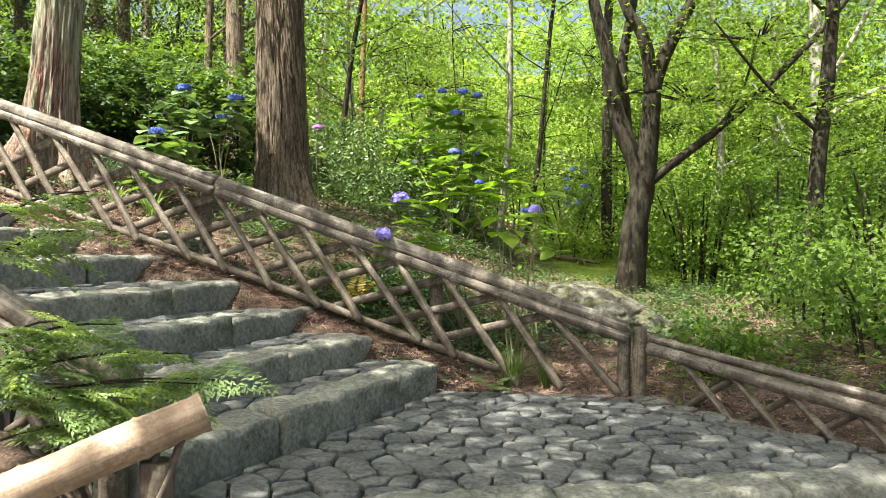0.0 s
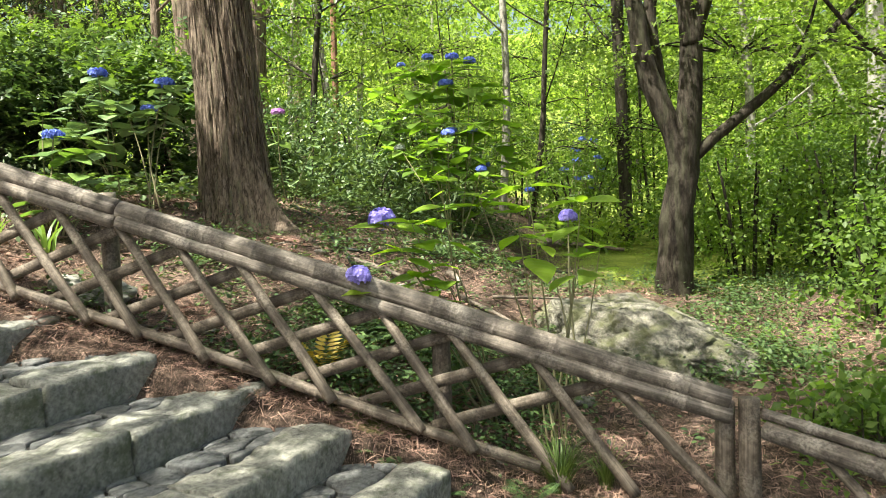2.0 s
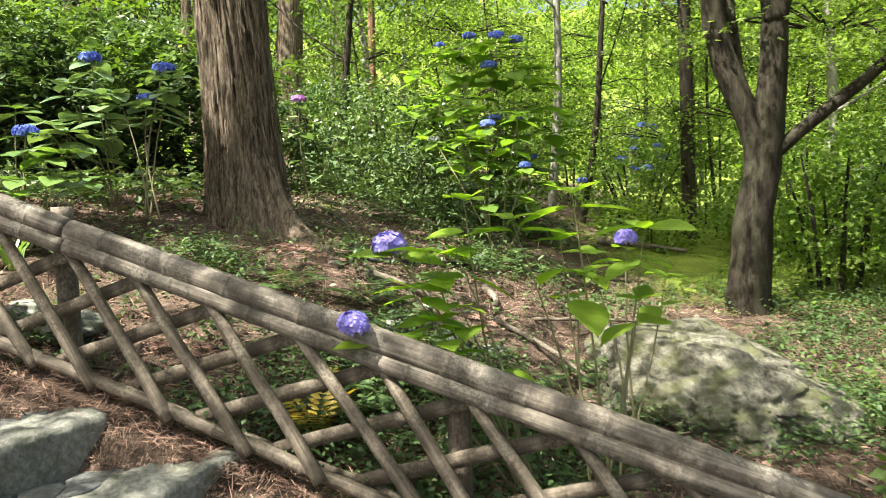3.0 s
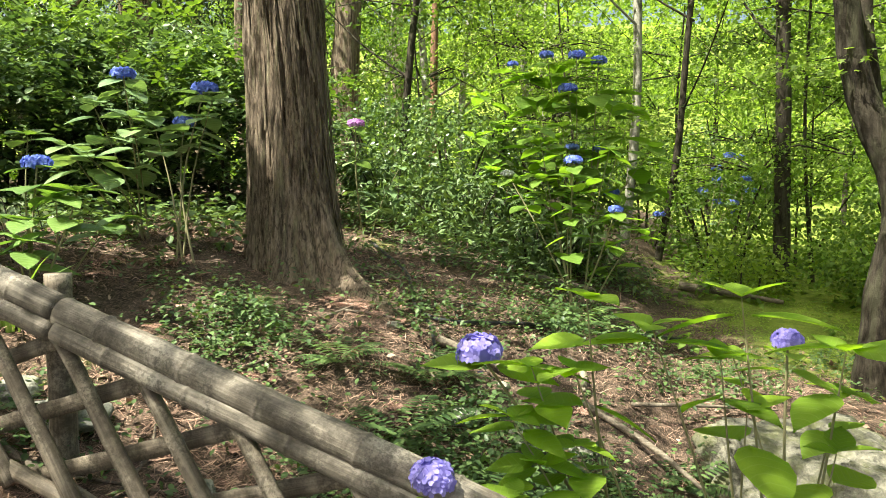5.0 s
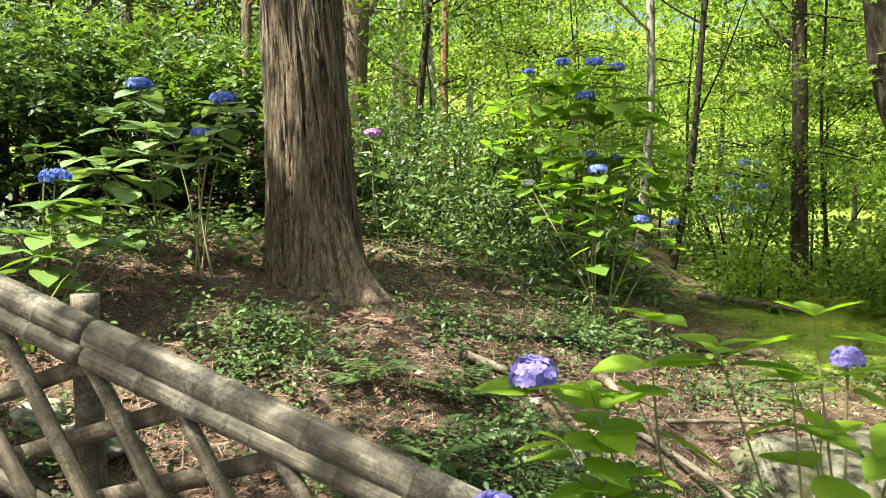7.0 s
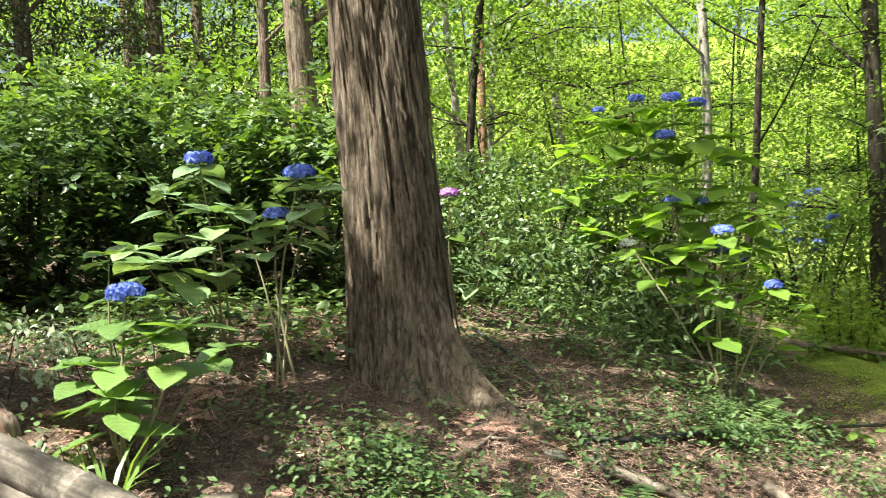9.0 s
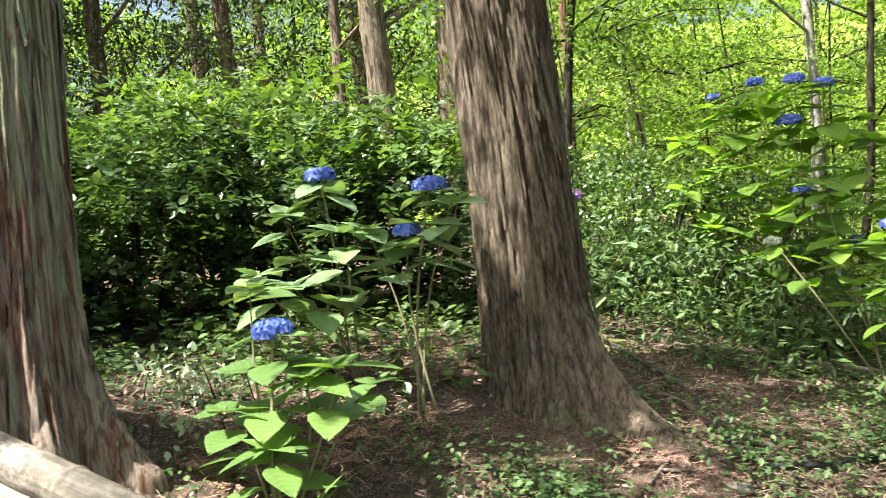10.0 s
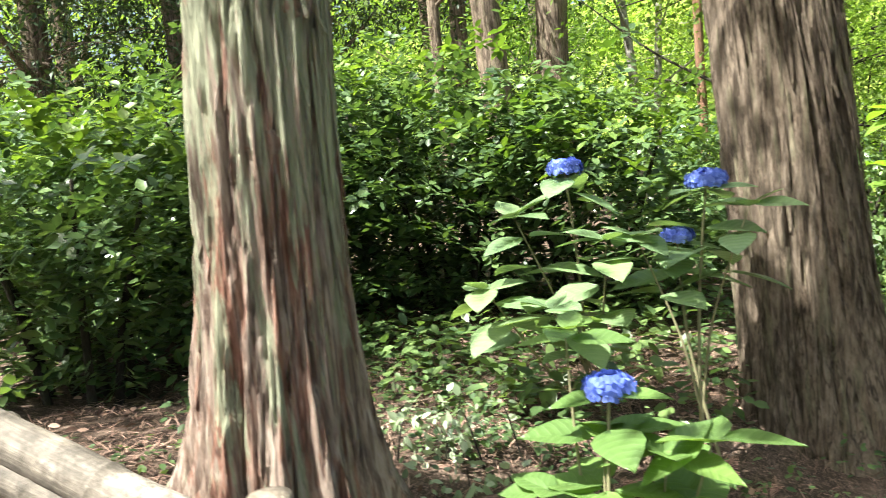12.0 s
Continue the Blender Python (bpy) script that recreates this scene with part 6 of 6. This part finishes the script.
def fallen(at, to, r, label):
    a, b = Vector(on_ground(*at, r + 0.006)), Vector(on_ground(*to, r + 0.006))
    m = (a + b) / 2 + Vector((0.04, 0.03, 0.0))
    m.z = max(m.z, ground_z(m.x, m.y) + r)
    ob = new("fallen_branch", mesh_of("fallen_branch", *tube(smooth_line([a, m, b], 14), np.linspace(r, r * 0.4, 14), 8, 0.3), M_SLAT, True))
    tagged(ob, label, "branch", "fallen branches")


for k in range(26):
    x, y = wood_rng.uniform(-2.0, 2.2), wood_rng.uniform(5.6, 8.4)
    a, l = wood_rng.uniform(0, 3.14), wood_rng.uniform(0.25, 0.8)
    fallen((x, y), (x + l * math.cos(a), y + l * math.sin(a)), wood_rng.uniform(0.004, 0.011), "dry grey-brown fallen twig on the needles")


fallen((-0.55, 9.45), (-0.03, 9.84), 0.04, "mossy fallen branch lying on the bank")
fallen((0.68, 11.87), (1.65, 11.65), 0.045, "pale fallen log at the edge of the moss")
fallen((-0.06, 7.9), (0.05, 7.6), 0.03, "bare pale root stub on the soil")
fallen((-0.75, 7.62), (-0.3, 7.5), 0.03, "bare pale root running along the soil")
fallen((0.05, 7.5), (0.7, 7.15), 0.022, "bare pale root running along the soil")
fallen((0.3, 7.7), (1.1, 8.2), 0.014, "dry grey-brown fallen branch on the needles")


def cypress_spray(length, seed):
    """A flat feathery spray along +y."""
    r = np.random.default_rng(seed)
    p, f, s = [], [], []
    n = 13
    for i in range(n):
        t = (i + 1) / n
        o = np.array([0, length * t, -0.25 * length * t * t])
        side_len = length * 0.5 * (1.05 - t)
        for side in (-1, 1):
            d = np.array([side * 0.85, 0.6, -0.12])
            d /= np.linalg.norm(d)
            m = max(2, int(side_len / 0.011))
            for j in range(m):
                q = o + d * side_len * (j + 0.5) / m
                for w in (-1, 1):
                    p.append(q + r.normal(size=3) * 0.002)
                    f.append(d + np.array([w * 0.5 * -d[1], w * 0.5 * d[0], r.uniform(-0.2, 0.2)]))
                    s.append(0.022 * r.uniform(0.7, 1.2))
    return leaves(np.array(p), np.array(f), np.tile([0.0, 0, 1], (len(p), 1)) + r.normal(size=(len(p), 3)) * 0.2, np.array(s), NARROW)


SPRAYS = [arrays_mesh("spray", *cypress_spray(0.24, k), M_LEAF_CYP_Y) for k in range(3)]


def build_cypress_sapling():
    base = Vector((-0.85, 2.35, -0.05))
    ob = thing("cypress_sapling", base, "young cypress with feathery bright green sprays", "sapling")
    r = random.Random(4)
    part("trunk", mesh_of("trunk", *tube(smooth_line([(0, 0, 0), (0.05, 0.0, 0.5), (0.02, 0, 1.0), (0.0, 0, 1.7)], 12), np.linspace(0.022, 0.006, 12), 8), M_MAPLE, True), ob)
    for k, (x, y, z) in enumerate(((-0.40, 2.3, 1.12), (-0.46, 2.35, 1.0), (-0.31, 2.3, 0.72), (-0.42, 2.25, 0.73), (-0.10, 2.3, 0.64), (0.08, 2.28, 0.57), (-0.02, 2.26, 0.56), (-0.38, 2.2, 0.55), (-0.2, 2.2, 0.52), (-0.5, 2.2, 0.62), (-0.3, 2.25, 0.42))):
        tip = Vector((x, y, z)) - base
        o = Vector((0.03, 0, max(0.2, tip.z - 0.12)))
        br = part("branch", mesh_of("branch", *tube(smooth_line([o, o.lerp(tip, 0.6) + Vector((0, 0, 0.03)), tip], 8), np.linspace(0.006, 0.002, 8), 5), M_MAPLE, True), ob)
        d = (tip - o)
        a = math.atan2(d.y, d.x) - math.pi / 2
        for j, (f, turn) in enumerate(((1.0, 0), (0.85, 0.7), (0.8, -0.7), (0.62, 0.4), (0.6, -0.6))):
            sp = part("spray", SPRAYS[(k + j) % 3], br)
            q = o.lerp(tip, f) - (Vector((math.cos(a + turn + math.pi / 2), math.sin(a + turn + math.pi / 2), 0)) * 0.16)
            s = r.uniform(0.8, 1.25)
            sp.matrix_basis = Matrix.Translation(q) @ Euler((r.uniform(-0.3, 0.2), r.uniform(-0.5, 0.5), a + turn)).to_matrix().to_4x4() @ Matrix.Diagonal((s, s, s, 1))


DRY = [arrays_mesh("dry_sprig", *cypress_spray(0.2, 20 + k), M_SPRIG) for k in range(3)]


def dry_sprigs():
    """Fallen cypress sprays gone rust-red, in drifts at the foot of the trunks and the fence."""
    r = random.Random(17)
    for cx, cy, n, spread in ((-1.62, 8.0, 5, 0.10), (-1.28, 7.78, 4, 0.16), (-2.75, 6.5, 5, 0.2), (-2.2, 6.9, 4, 0.25), (-2.35, 7.3, 4, 0.2), (-0.75, 5.75, 5, 0.22), (0.35, 5.7, 4, 0.2), (-1.75, 6.1, 5, 0.3), (-0.9, 7.4, 4, 0.2), (0.1, 7.3, 4, 0.25), (-1.2, 6.3, 4, 0.3)):
        for _ in range(n):
            x, y = cx + r.gauss(0, spread), cy + r.gauss(0, spread)
            ob = new("dry_sprig", r.choice(DRY))
            k = r.uniform(0.5, 1.0)
            ob.matrix_basis = Matrix.Translation(on_ground(x, y, 0.03)) @ Euler((r.uniform(0.0, 0.3), r.uniform(-0.4, 0.4), r.uniform(0, 6.28))).to_matrix().to_4x4() @ Matrix.Diagonal((k, k, k, 1))
            tagged(ob, "rust-red dry cypress sprig lying on the needles", "fallen sprig", "dry sprigs")


dry_sprigs()
build_cypress_sapling()
build_litter()
build_ground_cover()
